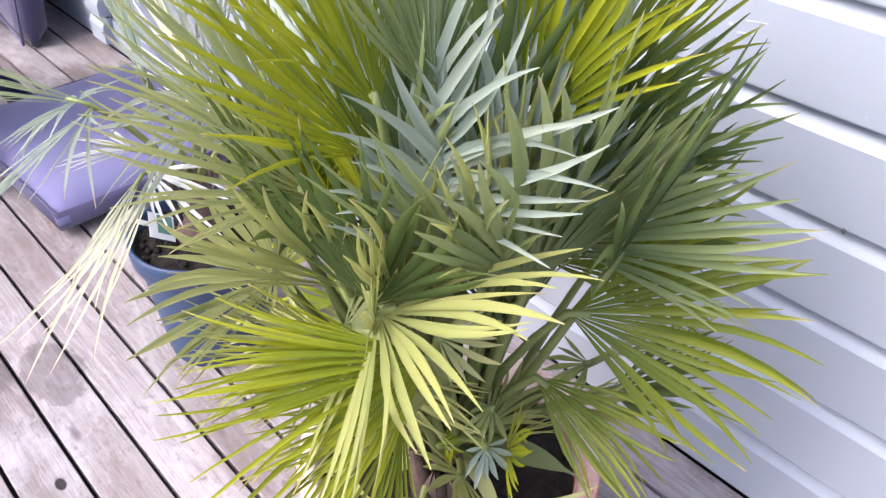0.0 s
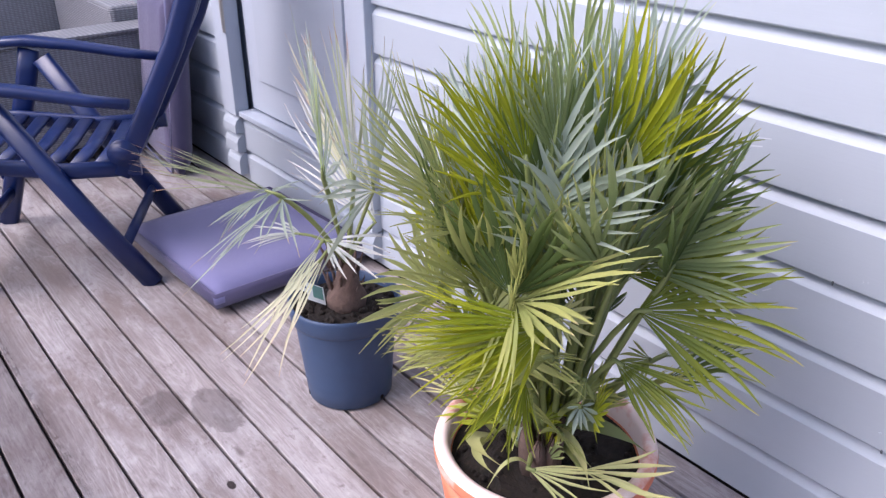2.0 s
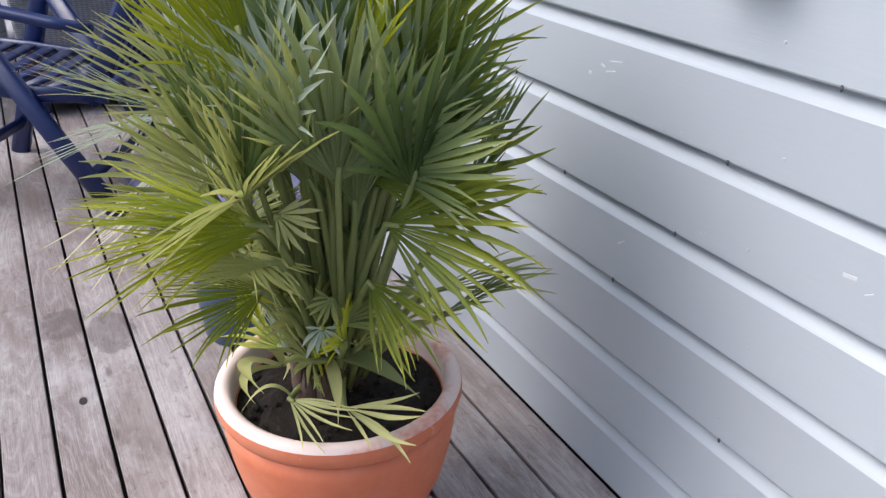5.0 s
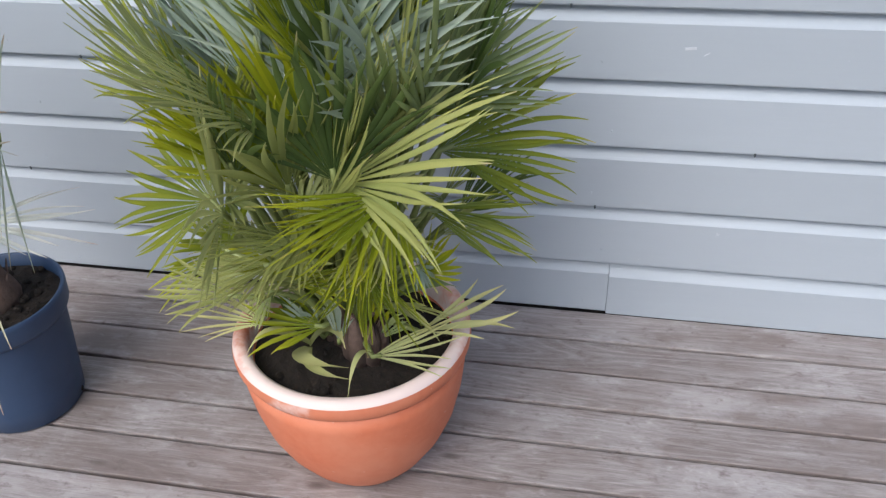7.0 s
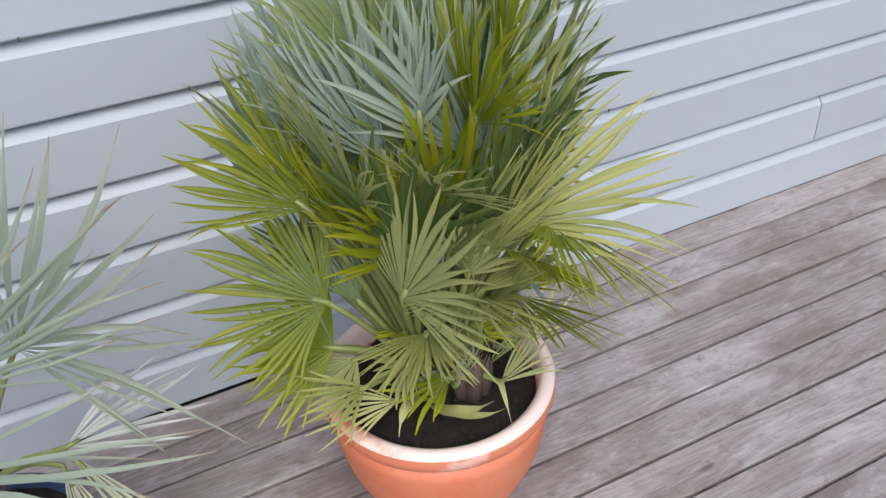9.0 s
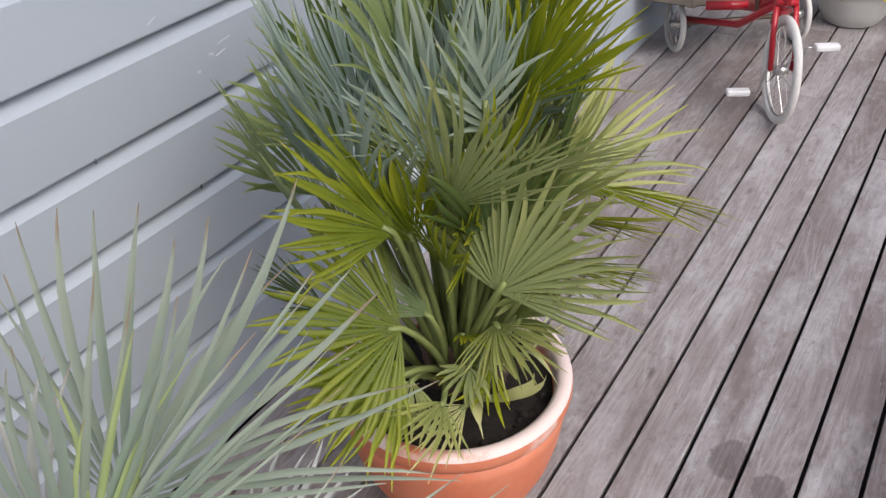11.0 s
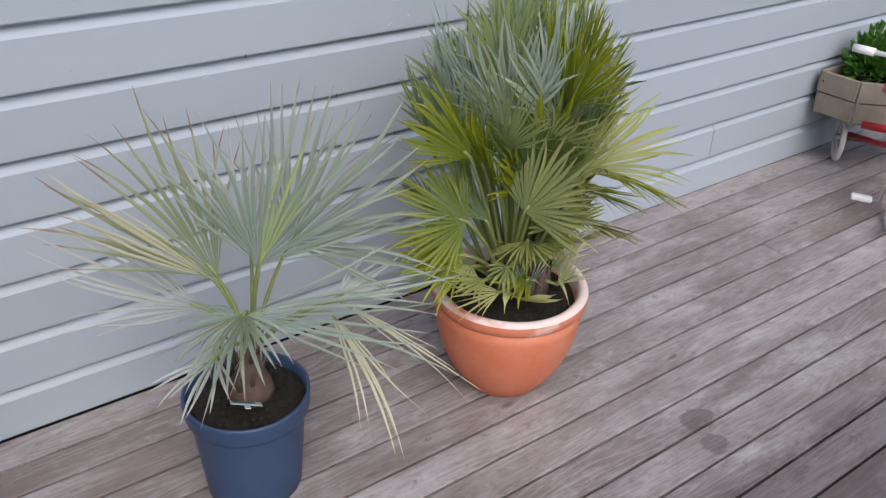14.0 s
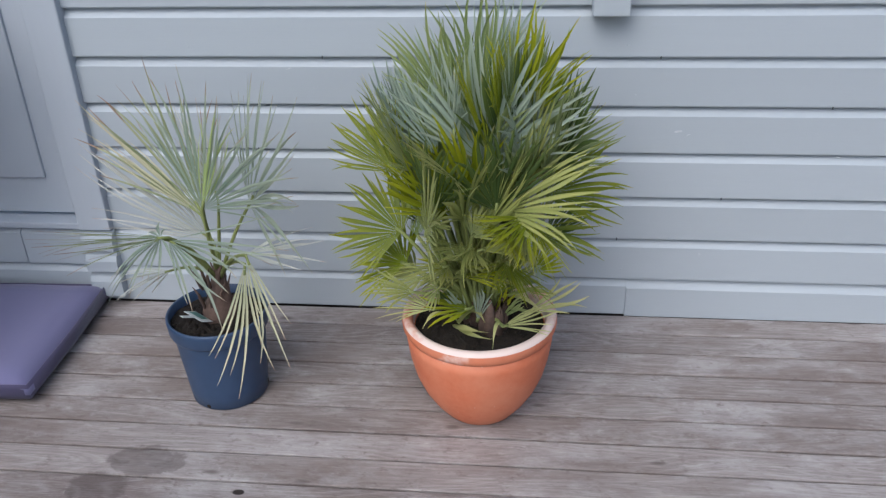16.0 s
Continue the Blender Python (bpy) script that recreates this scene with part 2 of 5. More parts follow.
WALL = painted_boards("pale_grey_blue_wall_paint", (0.400, 0.443, 0.492))
DOOR = painted_boards("grey_blue_door_paint", (0.40, 0.44, 0.50), stretch=(20, 20, 1.2))
ENDWALL = painted_boards("grey_green_board_paint", (0.49, 0.57, 0.60), stretch=(20, 20, 1.2))
DECK = deck_wood()
TERRA = terracotta("terracotta", 0.0)
TERRA_RIM = terracotta("chalky_terracotta", 0.30)
TERRA_BAND = terracotta("partly_chalky_terracotta", 0.04)
SOIL = soil_mat()
BLUEPOT = plain("dark_blue_plastic", (0.036, 0.068, 0.140), 0.45, grain=0.2, scale=25)
CHAIR = plain("navy_blue_plastic", (0.004, 0.016, 0.088), 0.34, grain=0.15, scale=60)
WICKER = wicker_mat("grey_wicker", (0.26, 0.265, 0.285))
WICKER_DARK = wicker_mat("dark_grey_wicker", (0.10, 0.105, 0.115))
PURPLE = cloth("lilac_purple_canvas", (0.155, 0.150, 0.285))
PURPLE_DARK = cloth("dark_purple_canvas", (0.075, 0.066, 0.135))
CUSHION_GREY = cloth("pale_grey_canvas", (0.42, 0.41, 0.45))
LEAF_GREEN = leaf("yellow_green_palm_leaf", (0.13, 0.2, 0.008), (0.46, 0.47, 0.02), (0.60, 0.50, 0.22), 0.97)
LEAF_STRAW = leaf("pale_straw_green_palm_leaf", (0.40, 0.45, 0.19), (0.66, 0.62, 0.27), (0.66, 0.56, 0.32), 0.97)
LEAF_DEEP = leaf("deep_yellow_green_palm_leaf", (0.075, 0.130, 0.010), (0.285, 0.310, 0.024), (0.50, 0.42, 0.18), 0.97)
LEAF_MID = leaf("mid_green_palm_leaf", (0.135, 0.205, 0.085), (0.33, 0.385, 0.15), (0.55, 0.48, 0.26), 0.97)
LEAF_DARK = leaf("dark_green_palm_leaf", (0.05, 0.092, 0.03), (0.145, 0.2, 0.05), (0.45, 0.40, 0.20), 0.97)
LEAF_OLIVE = leaf("olive_palm_leaf", (0.21, 0.265, 0.085), (0.45, 0.46, 0.15), (0.58, 0.48, 0.28), 0.96)
LEAF_SILVER = leaf("silver_green_palm_leaf", (0.275, 0.365, 0.315), (0.45, 0.515, 0.405), (0.52, 0.48, 0.30), 1.0)
LEAF_PALE = leaf("pale_green_palm_leaf", (0.3, 0.365, 0.155), (0.54, 0.54, 0.2), (0.66, 0.58, 0.34), 0.97)
LEAF_BLUE = leaf("blue_green_palm_leaf", (0.22, 0.305, 0.235), (0.44, 0.485, 0.385), (0.38, 0.26, 0.18), 0.91)
LEAF_LIME = leaf("lime_palm_leaf", (0.35, 0.47, 0.17), (0.48, 0.56, 0.26), (0.40, 0.30, 0.16), 0.95)
LEAF_TIPPED = leaf("brown_tipped_blue_green_palm_leaf", (0.2, 0.27, 0.13), (0.43, 0.44, 0.27), (0.30, 0.15, 0.11), 0.84)
LEAF_GREY = leaf("grey_withered_palm_leaf", (0.38, 0.41, 0.36), (0.54, 0.53, 0.50), (0.42, 0.32, 0.27), 0.93, see_through=0.15)
LEAF_DRY = leaf("drying_straw_palm_leaf", (0.40, 0.45, 0.29), (0.62, 0.56, 0.38), (0.44, 0.27, 0.20), 0.95, see_through=0.18)
STALK = plain("green_palm_stalk", (0.24, 0.28, 0.09), 0.45, grain=0.3, scale=30)
FIBRE = plain("brown_palm_fibre", (0.15, 0.098, 0.078), 0.9, grain=0.5, scale=70, relief=0.8, fine=0.005)
RED = plain("faded_red_enamel", (0.42, 0.012, 0.022), 0.3, grain=0.2, scale=30)
PINK = plain("sun_bleached_red_plastic", (0.40, 0.09, 0.12), 0.5, grain=0.15)
TYRE = plain("white_rubber", (0.66, 0.64, 0.60), 0.55, grain=0.15, scale=50)
WHITE = plain("white_plastic", (0.78, 0.77, 0.75), 0.4, grain=0.05)
METAL = plain("dull_chrome", (0.55, 0.53, 0.50), 0.35, metal=0.9, grain=0.2)
STEEL = plain("rusty_steel", (0.28, 0.20, 0.15), 0.5, metal=0.6, grain=0.4)
CRATE = plain("grey_weathered_crate_wood", (0.27, 0.23, 0.18), 0.8, grain=0.35, scale=25, relief=0.5)
BOWL = plain("white_glazed_planter", (0.60, 0.585, 0.55), 0.5, grain=0.12, scale=20)
HERB = leaf("bright_green_herb_leaf", (0.055, 0.15, 0.018), (0.12, 0.26, 0.035), (0.14, 0.26, 0.05), 1.0)
YELLOW = plain("yellow_petal", (0.72, 0.55, 0.02), 0.5, grain=0.1)
PETAL = plain("white_petal", (0.80, 0.80, 0.82), 0.5, grain=0.05)
FENCE = plain("brown_fence_wood", (0.17, 0.14, 0.115), 0.8, grain=0.3, scale=20, relief=0.4)
GRASS = plain("dull_ground", (0.06, 0.075, 0.035), 0.95, grain=0.4, scale=3)
LABEL = plain("white_card", (0.70, 0.74, 0.74), 0.4, grain=0.04)
LABEL_GREEN = plain("green_print", (0.10, 0.25, 0.22), 0.4, grain=0.2)
m, t, b = material("clear_table_glass")
b.inputs["Base Color"].default_value = (0.72, 0.82, 0.84, 1)
b.inputs["Transmission Weight"].default_value, b.inputs["Roughness"].default_value = 0.9, 0.03
GLASS = m

# ---- builders ----
ORIGIN = {}
rng = random.Random(11)


def thing(name, at, label, category, group="", kind=""):
    ob = new(name)
    ob.location = at
    ob.empty_display_size = 0.05
    ORIGIN[ob] = Vector(at)
    return tagged(ob, label, category, group, kind)


def link(name, mesh, mat, parent=None, label=""):
    mesh.materials.append(mat)
    ob = new(name, mesh)
    ob.parent = parent
    if parent:
        ORIGIN[ob] = ORIGIN[parent]
    return tagged(ob, label)


def part(name, bm, mat, parent=None, label="", smooth=False):
    """Links a bmesh, built in world places, as one mesh under a thing or a part."""
    bmesh.ops.recalc_face_normals(bm, faces=bm.faces)
    if parent:
        bmesh.ops.translate(bm, verts=bm.verts, vec=-ORIGIN[parent])
    me = bpy.data.meshes.new(name)
    bm.to_mesh(me)
    bm.free()
    if smooth:
        me.shade_smooth()
    return link(name, me, mat, parent, label)


def raw(name, verts, faces, uvs, mat, parent, label="", smooth=True):
    """Links lists of verts, faces and one uv a vert as one mesh."""
    o = ORIGIN[parent]
    me = bpy.data.meshes.new(name)
    me.from_pydata([Vector(p) - o for p in verts], [], faces)
    if uvs:
        lay = me.uv_layers.new(name="UVMap")
        for loop in me.loops:
            lay.data[loop.index].uv = uvs[loop.vertex_index]
    if smooth:
        me.shade_smooth()
    return link(name, me, mat, parent, label)


def add_box(bm, lo, hi, bevel=0.004, m=None, seg=2):
    r = bmesh.ops.create_cube(bm, size=1.0)
    vs = r["verts"]
    c = [(a + b) / 2 for a, b in zip(lo, hi)]
    s = [abs(b - a) for a, b in zip(lo, hi)]
    bmesh.ops.scale(bm, vec=s, verts=vs)
    if bevel:
        es = list({e for v in vs for e in v.link_edges})
        vs = list({v for f in bmesh.ops.bevel(bm, geom=es, offset=min(bevel, min(s) * 0.45), segments=seg, affect="EDGES", profile=0.5)["faces"] for v in f.verts} | {v for v in vs if v.is_valid})
        vs = [v for v in vs if v.is_valid]
    bmesh.ops.translate(bm, verts=vs, vec=c)
    if m is not None:
        bmesh.ops.transform(bm, matrix=m, verts=vs)
    return vs


def boxed(lo, hi, bevel=0.004, m=None):
    bm = bmesh.new()
    add_box(bm, lo, hi, bevel, m)
    return bm


def sweep(bm, pts, rx, ry=None, n=10, up=(0, 0, 1), closed=False, squarish=1.0):
    """A tube along points; rx across, ry along 'up'; radii may be lists."""
    pts = [Vector(p) for p in pts]
    k = len(pts)
    rings = []
    for i, p in enumerate(pts):
        if closed:
            d = pts[(i + 1) % k] - pts[i - 1]
        else:
            d = pts[min(i + 1, k - 1)] - pts[max(i - 1, 0)]
        d.normalize()
        u = Vector(up)
        if abs(d.dot(u)) > 0.98:
            u = Vector((1, 0, 0))
        s = d.cross(u).normalized()
        w = s.cross(d).normalized()
        a = rx[i] if isinstance(rx, (list, tuple)) else rx
        b_ = a if ry is None else (ry[i] if isinstance(ry, (list, tuple)) else ry)
        ring = []
        for j in range(n):
            q = 2 * math.pi * (j + 0.5) / n
            cx, cy = math.cos(q), math.sin(q)
            cx, cy = math.copysign(abs(cx) ** squarish, cx), math.copysign(abs(cy) ** squarish, cy)
            ring.append(bm.verts.new(p + s * a * cx + w * b_ * cy))
        rings.append(ring)
    for i in range(k if closed else k - 1):
        a, b_ = rings[i], rings[(i + 1) % k]
        for j in range(n):
            bm.faces.new((a[j], a[(j + 1) % n], b_[(j + 1) % n], b_[j]))
    if not closed:
        bm.faces.new(rings[0][::-1])
        bm.faces.new(rings[-1])


def tube(pts, rx, ry=None, n=10, **k):
    bm = bmesh.new()
    sweep(bm, pts, rx, ry, n, **k)
    return bm


def lathe(profile, at, n=64, wobble=0.0):
    """A body turned round the upright axis through 'at'; profile of (radius, height)."""
    bm = bmesh.new()
    rings = []
    for r, z in profile:
        rings.append([bm.verts.new((at[0] + r * math.cos(2 * math.pi * j / n) * (1 + wobble * math.sin(2 * math.pi * j / n * 2)), at[1] + r * math.sin(2 * math.pi * j / n), at[2] + z)) for j in range(n)])
    for a, b_ in zip(rings, rings[1:]):
        for j in range(n):
            bm.faces.new((a[j], a[(j + 1) % n], b_[(j + 1) % n], b_[j]))
    return bm


def cap_disc(at, r, n=28, rough=0.008, seed=0, dome=0.0):
    """An uneven disc of soil with crumbs."""
    bm = bmesh.new()
    rows = 9
    rings = [[bm.verts.new((at[0], at[1], at[2] + dome))]]
    for i in range(1, rows + 1):
        q = i / rows
        rings.append([bm.verts.new((at[0] + r * q * math.cos(2 * math.pi * j / n), at[1] + r * q * math.sin(2 * math.pi * j / n),
                                    at[2] + dome * (1 - q * q) + rough * noise.noise((q * 6 * math.cos(2 * math.pi * j / n) + seed, q * 6 * math.sin(2 * math.pi * j / n), seed)))) for j in range(n)])
    for j in range(n):
        bm.faces.new((rings[0][0], rings[1][j], rings[1][(j + 1) % n]))
    for a, b_ in zip(rings[1:], rings[2:]):
        for j in range(n):
            bm.faces.new((a[j], b_[j], b_[(j + 1) % n], a[(j + 1) % n]))
    g = random.Random(seed)
    for _ in range(90):
        q, w = r * 0.93 * math.sqrt(g.random()), g.random() * 6.28
        s = g.uniform(0.003, 0.009)
        vs = bmesh.ops.create_icosphere(bm, subdivisions=1, radius=s)["verts"]
        bmesh.ops.translate(bm, verts=vs, vec=(at[0] + q * math.cos(w), at[1] + q * math.sin(w), at[2] + dome * (1 - (q / r) ** 2) + s * 0.3))
    return bm


# ---- house wall: lapped boards on y = 0, the deck in front ----
BOARD, FIRST = 0.139, 0.1334
DOOR_L, DOOR_R, TRIM, SILL = -2.20, -1.36, 0.105, 0.275
wall = thing("wall_north", (0, 0, 0), "pale grey-blue painted house wall of lapped horizontal boards", "wall", kind="structure")
part("backing", boxed((-4.62, 0.06, -0.02), (DOOR_L, 0.20, 2.66), 0), WALL, wall)
part("backing", boxed((DOOR_R, 0.06, -0.02), (6.0, 0.20, 2.66), 0), WALL, wall)
part("backing", boxed((DOOR_L, 0.06, -0.02), (DOOR_R, 0.20, SILL - 0.02), 0), WALL, wall)
part("backing", boxed((DOOR_L, 0.06, 2.12), (DOOR_R, 0.20, 2.66), 0), WALL, wall)


def siding(length, height):
    """One lapped board: square lower lip, flat face, sloping top edge tucked under the next board."""
    prof = [(0.018, 0.005), (-0.004, 0.005), (-0.0055, 0.008), (-0.0055, height - 0.0235), (-0.003, height - 0.0205), (0.0145, height - 0.003), (0.017, height + 0.012), (0.03, height + 0.012)]
    n = max(2, int(length / 0.4))
    verts, faces = [], []
    for i in range(n + 1):
        x = length * i / n
        for y, z in prof:
            verts.append((x, y, z))
    k = len(prof)
    for i in range(n):
        for j in range(k):
            a, b_ = i * k + j, i * k + (j + 1) % k
            faces.append((a, b_, b_ + k, a + k))
    faces += [tuple(range(k))[::-1], tuple(range(n * k, n * k + k))]
    me = bpy.data.meshes.new("board")
    me.from_pydata(verts, [], faces)
    me.materials.append(WALL)
    return me


# shade of the gap between wall and deck, put in as a black strip
part("foot_gap", boxed((-4.6, 0.010, -0.02), (6.0, 0.016, 0.005), 0), plain("black_gap_shade", (0.012, 0.011, 0.011), 0.9), wall, "black strip standing in for the shaded gap under the boards")
SIDING = {}
for row in range(19):
    z0 = 0.003 if row == 0 else FIRST + (row - 1) * BOARD
    h = FIRST - 0.003 if row == 0 else BOARD
    if z0 < SILL - 0.06 or z0 > 2.1:
        cuts = [(-4.6, -1.95 + 0.37 * (row % 3)), (-1.95 + 0.37 * (row % 3), 1.329 if row == 1 else 0.371 if row == 0 else 3.1), (1.329 if row == 1 else 0.371 if row == 0 else 3.1, 6.0)]
    else:
        cuts = [(-4.6, DOOR_L - 0.02), (DOOR_R + 0.02, 3.0 + 0.5 * (row % 4)), (3.0 + 0.5 * (row % 4), 6.0)]
    for i, (a, b_) in enumerate(cuts):
        slit = 0.0005 if row == 0 else 0.0018
        a2, b2 = (a + slit if i else a), b_ - slit
        key = (round(b2 - a2, 4), h)
        if key not in SIDING:
            SIDING[key] = siding(b2 - a2, h)
        ob = new("board", SIDING[key])
        ob.parent = wall
        ob.location = (a2, -0.0015 if (row == 0 and i == 2) else 0.0, z0 - (0.006 if (row == 0 and i == 2) else 0.0))

# nails along the boards, set a little proud under the paint
NAIL = bpy.data.meshes.new("nail_head")
bm = bmesh.new()
bmesh.ops.create_uvsphere(bm, u_segments=8, v_segments=5, radius=0.0028)
bmesh.ops.scale(bm, vec=(1, 0.45, 1), verts=bm.verts)
bm.to_mesh(NAIL)
bm.free()
NAIL.materials.append(WALL)
for row in range(9):
    for k in range(4):
        x = -0.9 + 0.61 * 2 * k + 0.03 * (row % 2)
        ob = new("nail_head", NAIL)
        ob.parent = wall
        ob.location = (x, -0.0055, FIRST + (row - 1) * BOARD + 0.035 + 0.004 * (k % 3))

# scratches through the paint, and beads of paint that hang from the lips of the boards
CHALK = plain("bare_primer", (0.56, 0.59, 0.62), 0.6, grain=0.12, scale=90)
BEAD = plain("dark_weathered_paint_bead", (0.10, 0.11, 0.12), 0.6, grain=0.3, scale=90)
for x, z, wide, tall, tilt in ((0.004, 0.775, 0.030, 0.0022, -8), (-0.008, 0.757, 0.024, 0.0026, -12), (-0.028, 0.762, 0.010, 0.0040, 20), (-0.060, 0.744, 0.007, 0.0050, 0), (-0.127, 0.852, 0.020, 0.0020, -25), (0.476, 0.622, 0.020, 0.0050, -6), (0.505, 0.612, 0.012, 0.0018, -30), (0.061, 0.490, 0.020, 0.0020, -35), (-0.070, 0.868, 0.006, 0.006, 0), (0.92, 0.55, 0.012, 0.002, 15), (-0.62, 0.80, 0.015, 0.002, -20)):
    MS = Matrix.Translation((x, -0.0055, z)) @ Matrix.Rotation(radians(tilt), 4, "Y")
    part("scratch", boxed((-wide / 2, -0.0006, -tall / 2), (wide / 2, 0.001, tall / 2), 0.0005, MS), CHALK, wall, "pale scratch through the paint")
for row, x in ((5, -0.285), (5, 0.260), (4, 0.180), (4, -0.11), (3, 0.05), (3, 0.62), (5, 0.88), (6, -0.52), (6, 0.41), (2, 0.33), (4, -0.74), (2, -0.95)):
    z = FIRST + (row - 1) * BOARD + 0.006
    part("paint_bead", tube([(x, -0.004, z + 0.002), (x, -0.0055, z - 0.001), (x, -0.005, z - 0.0055)], [0.0022, 0.0026, 0.0012], n=6), BEAD, wall, "dark bead of paint", smooth=True)

# door, its frame, and the shaped blocks under the frame
door = thing("door_1", ((DOOR_L + DOOR_R) / 2, 0.0, SILL), "closed grey-blue painted door with a plain lower panel", "door", kind="structure")
part("leaf", boxed((DOOR_L + 0.03, 0.030, SILL + 0.035), (DOOR_R - 0.03, 0.075, 2.09), 0.003), DOOR, door)
part("panel", boxed((DOOR_L + 0.13, 0.020, SILL + 0.16), (DOOR_R - 0.10, 0.034, 2.0), 0.004), DOOR, door)
part("threshold", boxed((DOOR_L, -0.020, SILL), (DOOR_R, 0.06, SILL + 0.022), 0.004), DOOR, door)
for x0, x1 in ((DOOR_R, DOOR_R + TRIM), (DOOR_L - TRIM, DOOR_L)):
    part("frame", boxed((x0, -0.032, SILL + 0.004), (x1, 0.026, 2.18), 0.004), DOOR, door, "painted door casing")
part("frame", boxed((DOOR_L - TRIM, -0.034, 2.11), (DOOR_R + TRIM, 0.03, 2.22), 0.004), DOOR, door)
for x0, x1 in ((DOOR_R, DOOR_R + TRIM), (DOOR_L - TRIM, DOOR_L)):
    for z0, z1 in ((0.205, 0.272), (0.128, 0.200), (0.035, 0.123)):
        bm = bmesh.new()
        pr = [(-0.004, z0), (-0.040, z0 + 0.004), (-0.040, z1 - 0.030), (-0.032, z1 - 0.012), (-0.014, z1), (-0.004, z1)]
        a = [bm.verts.new((x0, y, z)) for y, z in pr]
        b_ = [bm.verts.new((x1, y, z)) for y, z in pr]
        bm.faces.new(a)
        bm.faces.new(b_)
        for j in range(len(pr)):
            bm.faces.new((a[j], a[(j + 1) % 6], b_[(j + 1) % 6], b_[j]))
        part("foot_block", bm, WALL, door, "shaped block below the door casing")
bm = tube([(DOOR_L - 0.004, -0.035, 0.60), (DOOR_L - 0.004, -0.035, 0.72)], 0.007)
part("hinge", bm, METAL, door, "steel hinge barrel")
part("hinge", tube([(DOOR_L - 0.004, -0.035, 1.60), (DOOR_L - 0.004, -0.035, 1.72)], 0.007), METAL, door, "steel hinge barrel")

# boxed-out cover under a window sill
sill = thing("wall_bracket", (0.265, -0.006, 0.945), "white-grey painted wooden bracket block fixed on the house wall", "bracket")
bm = boxed((0.218, -0.072, 0.958), (0.314, -0.0055, 1.22), 0.004)
for v in bm.verts:
    if v.co.z < 1.0 and v.co.y > -0.03:
        v.co.z -= 0.012
part("block", bm, WALL, sill)
part("top_board", boxed((0.16, -0.105, 1.22), (0.372, -0.0055, 1.25), 0.003), WALL, sill)

# far end: upright boards with cover strips, a rail, a plain panel by the corner
endw = thing("wall_west", (-4.6, -2, 0), "grey-green painted wall of upright boards", "wall", kind="structure")
part("backing", boxed((-4.74, -4.2, -0.02), (-4.615, 0.06, 2.66), 0), ENDWALL, endw)
EB = bpy.data.meshes.new("upright_board")
bm = boxed((0, 0.004, 0), (0.016, 0.196, 2.6), 0.003)
bm.to_mesh(EB)
bm.free()
EB.materials.append(ENDWALL)
for i in range(17):
    ob = new("upright_board", EB)
    ob.parent = endw
    ob.location = Vector((-4.615, -0.86 - 0.2 * (i + 1), 0)) - ORIGIN[endw]
for y in (-1.26, -2.05, -3.2):
    part("cover_strip", boxed((-4.6, y - 0.035, 0.0), (-4.572, y + 0.035, 2.6), 0.004), ENDWALL, endw)
part("rail", boxed((-4.6, -4.2, 0.15), (-4.55, -0.86, 0.215), 0.005), ENDWALL, endw)
part("corner_panel", boxed((-4.615, -0.86, 0.0), (-4.575, -0.006, 2.6), 0.004), WALL, endw, "plain pale grey panel")

# ---- deck: boards along the wall, 5 mm gaps ----
PITCH = 0.1006
deck = thing("floor", (0, 0, 0), "weathered grey-brown timber deck, damp in places", "deck", kind="structure")


def plank(length):
    bm = boxed((0, -PITCH + 0.0038, -0.028), (length, -0.0038, 0.0), 0.0022)
    me = bpy.data.meshes.new("plank")
    bm.to_mesh(me)
    bm.free()
    me.materials.append(DECK)
    return me


PLANKS = {}
for row in range(34):
    g = random.Random(row * 7 + 3)
    xs, x = [-4.55], -4.55 + g.uniform(0.9, 2.5)
    while x < 4.4:
        xs.append(x)
        x += g.choice((4.8, 5.1, 5.4))
    xs.append(4.6)
    for a, b_ in zip(xs, xs[1:]):
        ln = round(b_ - a - 0.0012, 3)
        if ln not in PLANKS:
            PLANKS[ln] = plank(ln)
        ob = new("plank", PLANKS[ln])
        ob.parent = deck
        ob.location = (a, -PITCH * row, g.uniform(-0.0012, 0.0012))
# added near-black sheet: blocks light from below and gives the gaps their shade
part("bearers", boxed((-4.55, -3.42, -0.09), (4.6, 0.05, -0.0290), 0), plain("dark_gap_shade", (0.025, 0.02, 0.018), 0.9), deck, "dark sheet added under the boards to shade the gaps")
ground = thing("ground", (0, 0, -0.45), "dull grass ground round the deck", "ground", kind="structure")
bm = bmesh.new()
bmesh.ops.create_grid(bm, x_segments=24, y_segments=24, size=400)
bmesh.ops.translate(bm, verts=bm.verts, vec=(0, 0, -0.45))
part("turf", bm, GRASS, ground)
fence = thing("fence", (4.5, -1.0, 0.0), "brown wooden board fence at the end of the deck", "fence", kind="structure")
for i in range(18):
    part("fence_board", boxed((4.5, -0.19 * i - 0.185, 0.0), (4.522, -0.19 * i, 1.5), 0.003), FENCE, fence)
part("fence_rail", boxed((4.46, -3.5, 0.25), (4.5, 0.0, 0.34), 0.003), FENCE, fence)


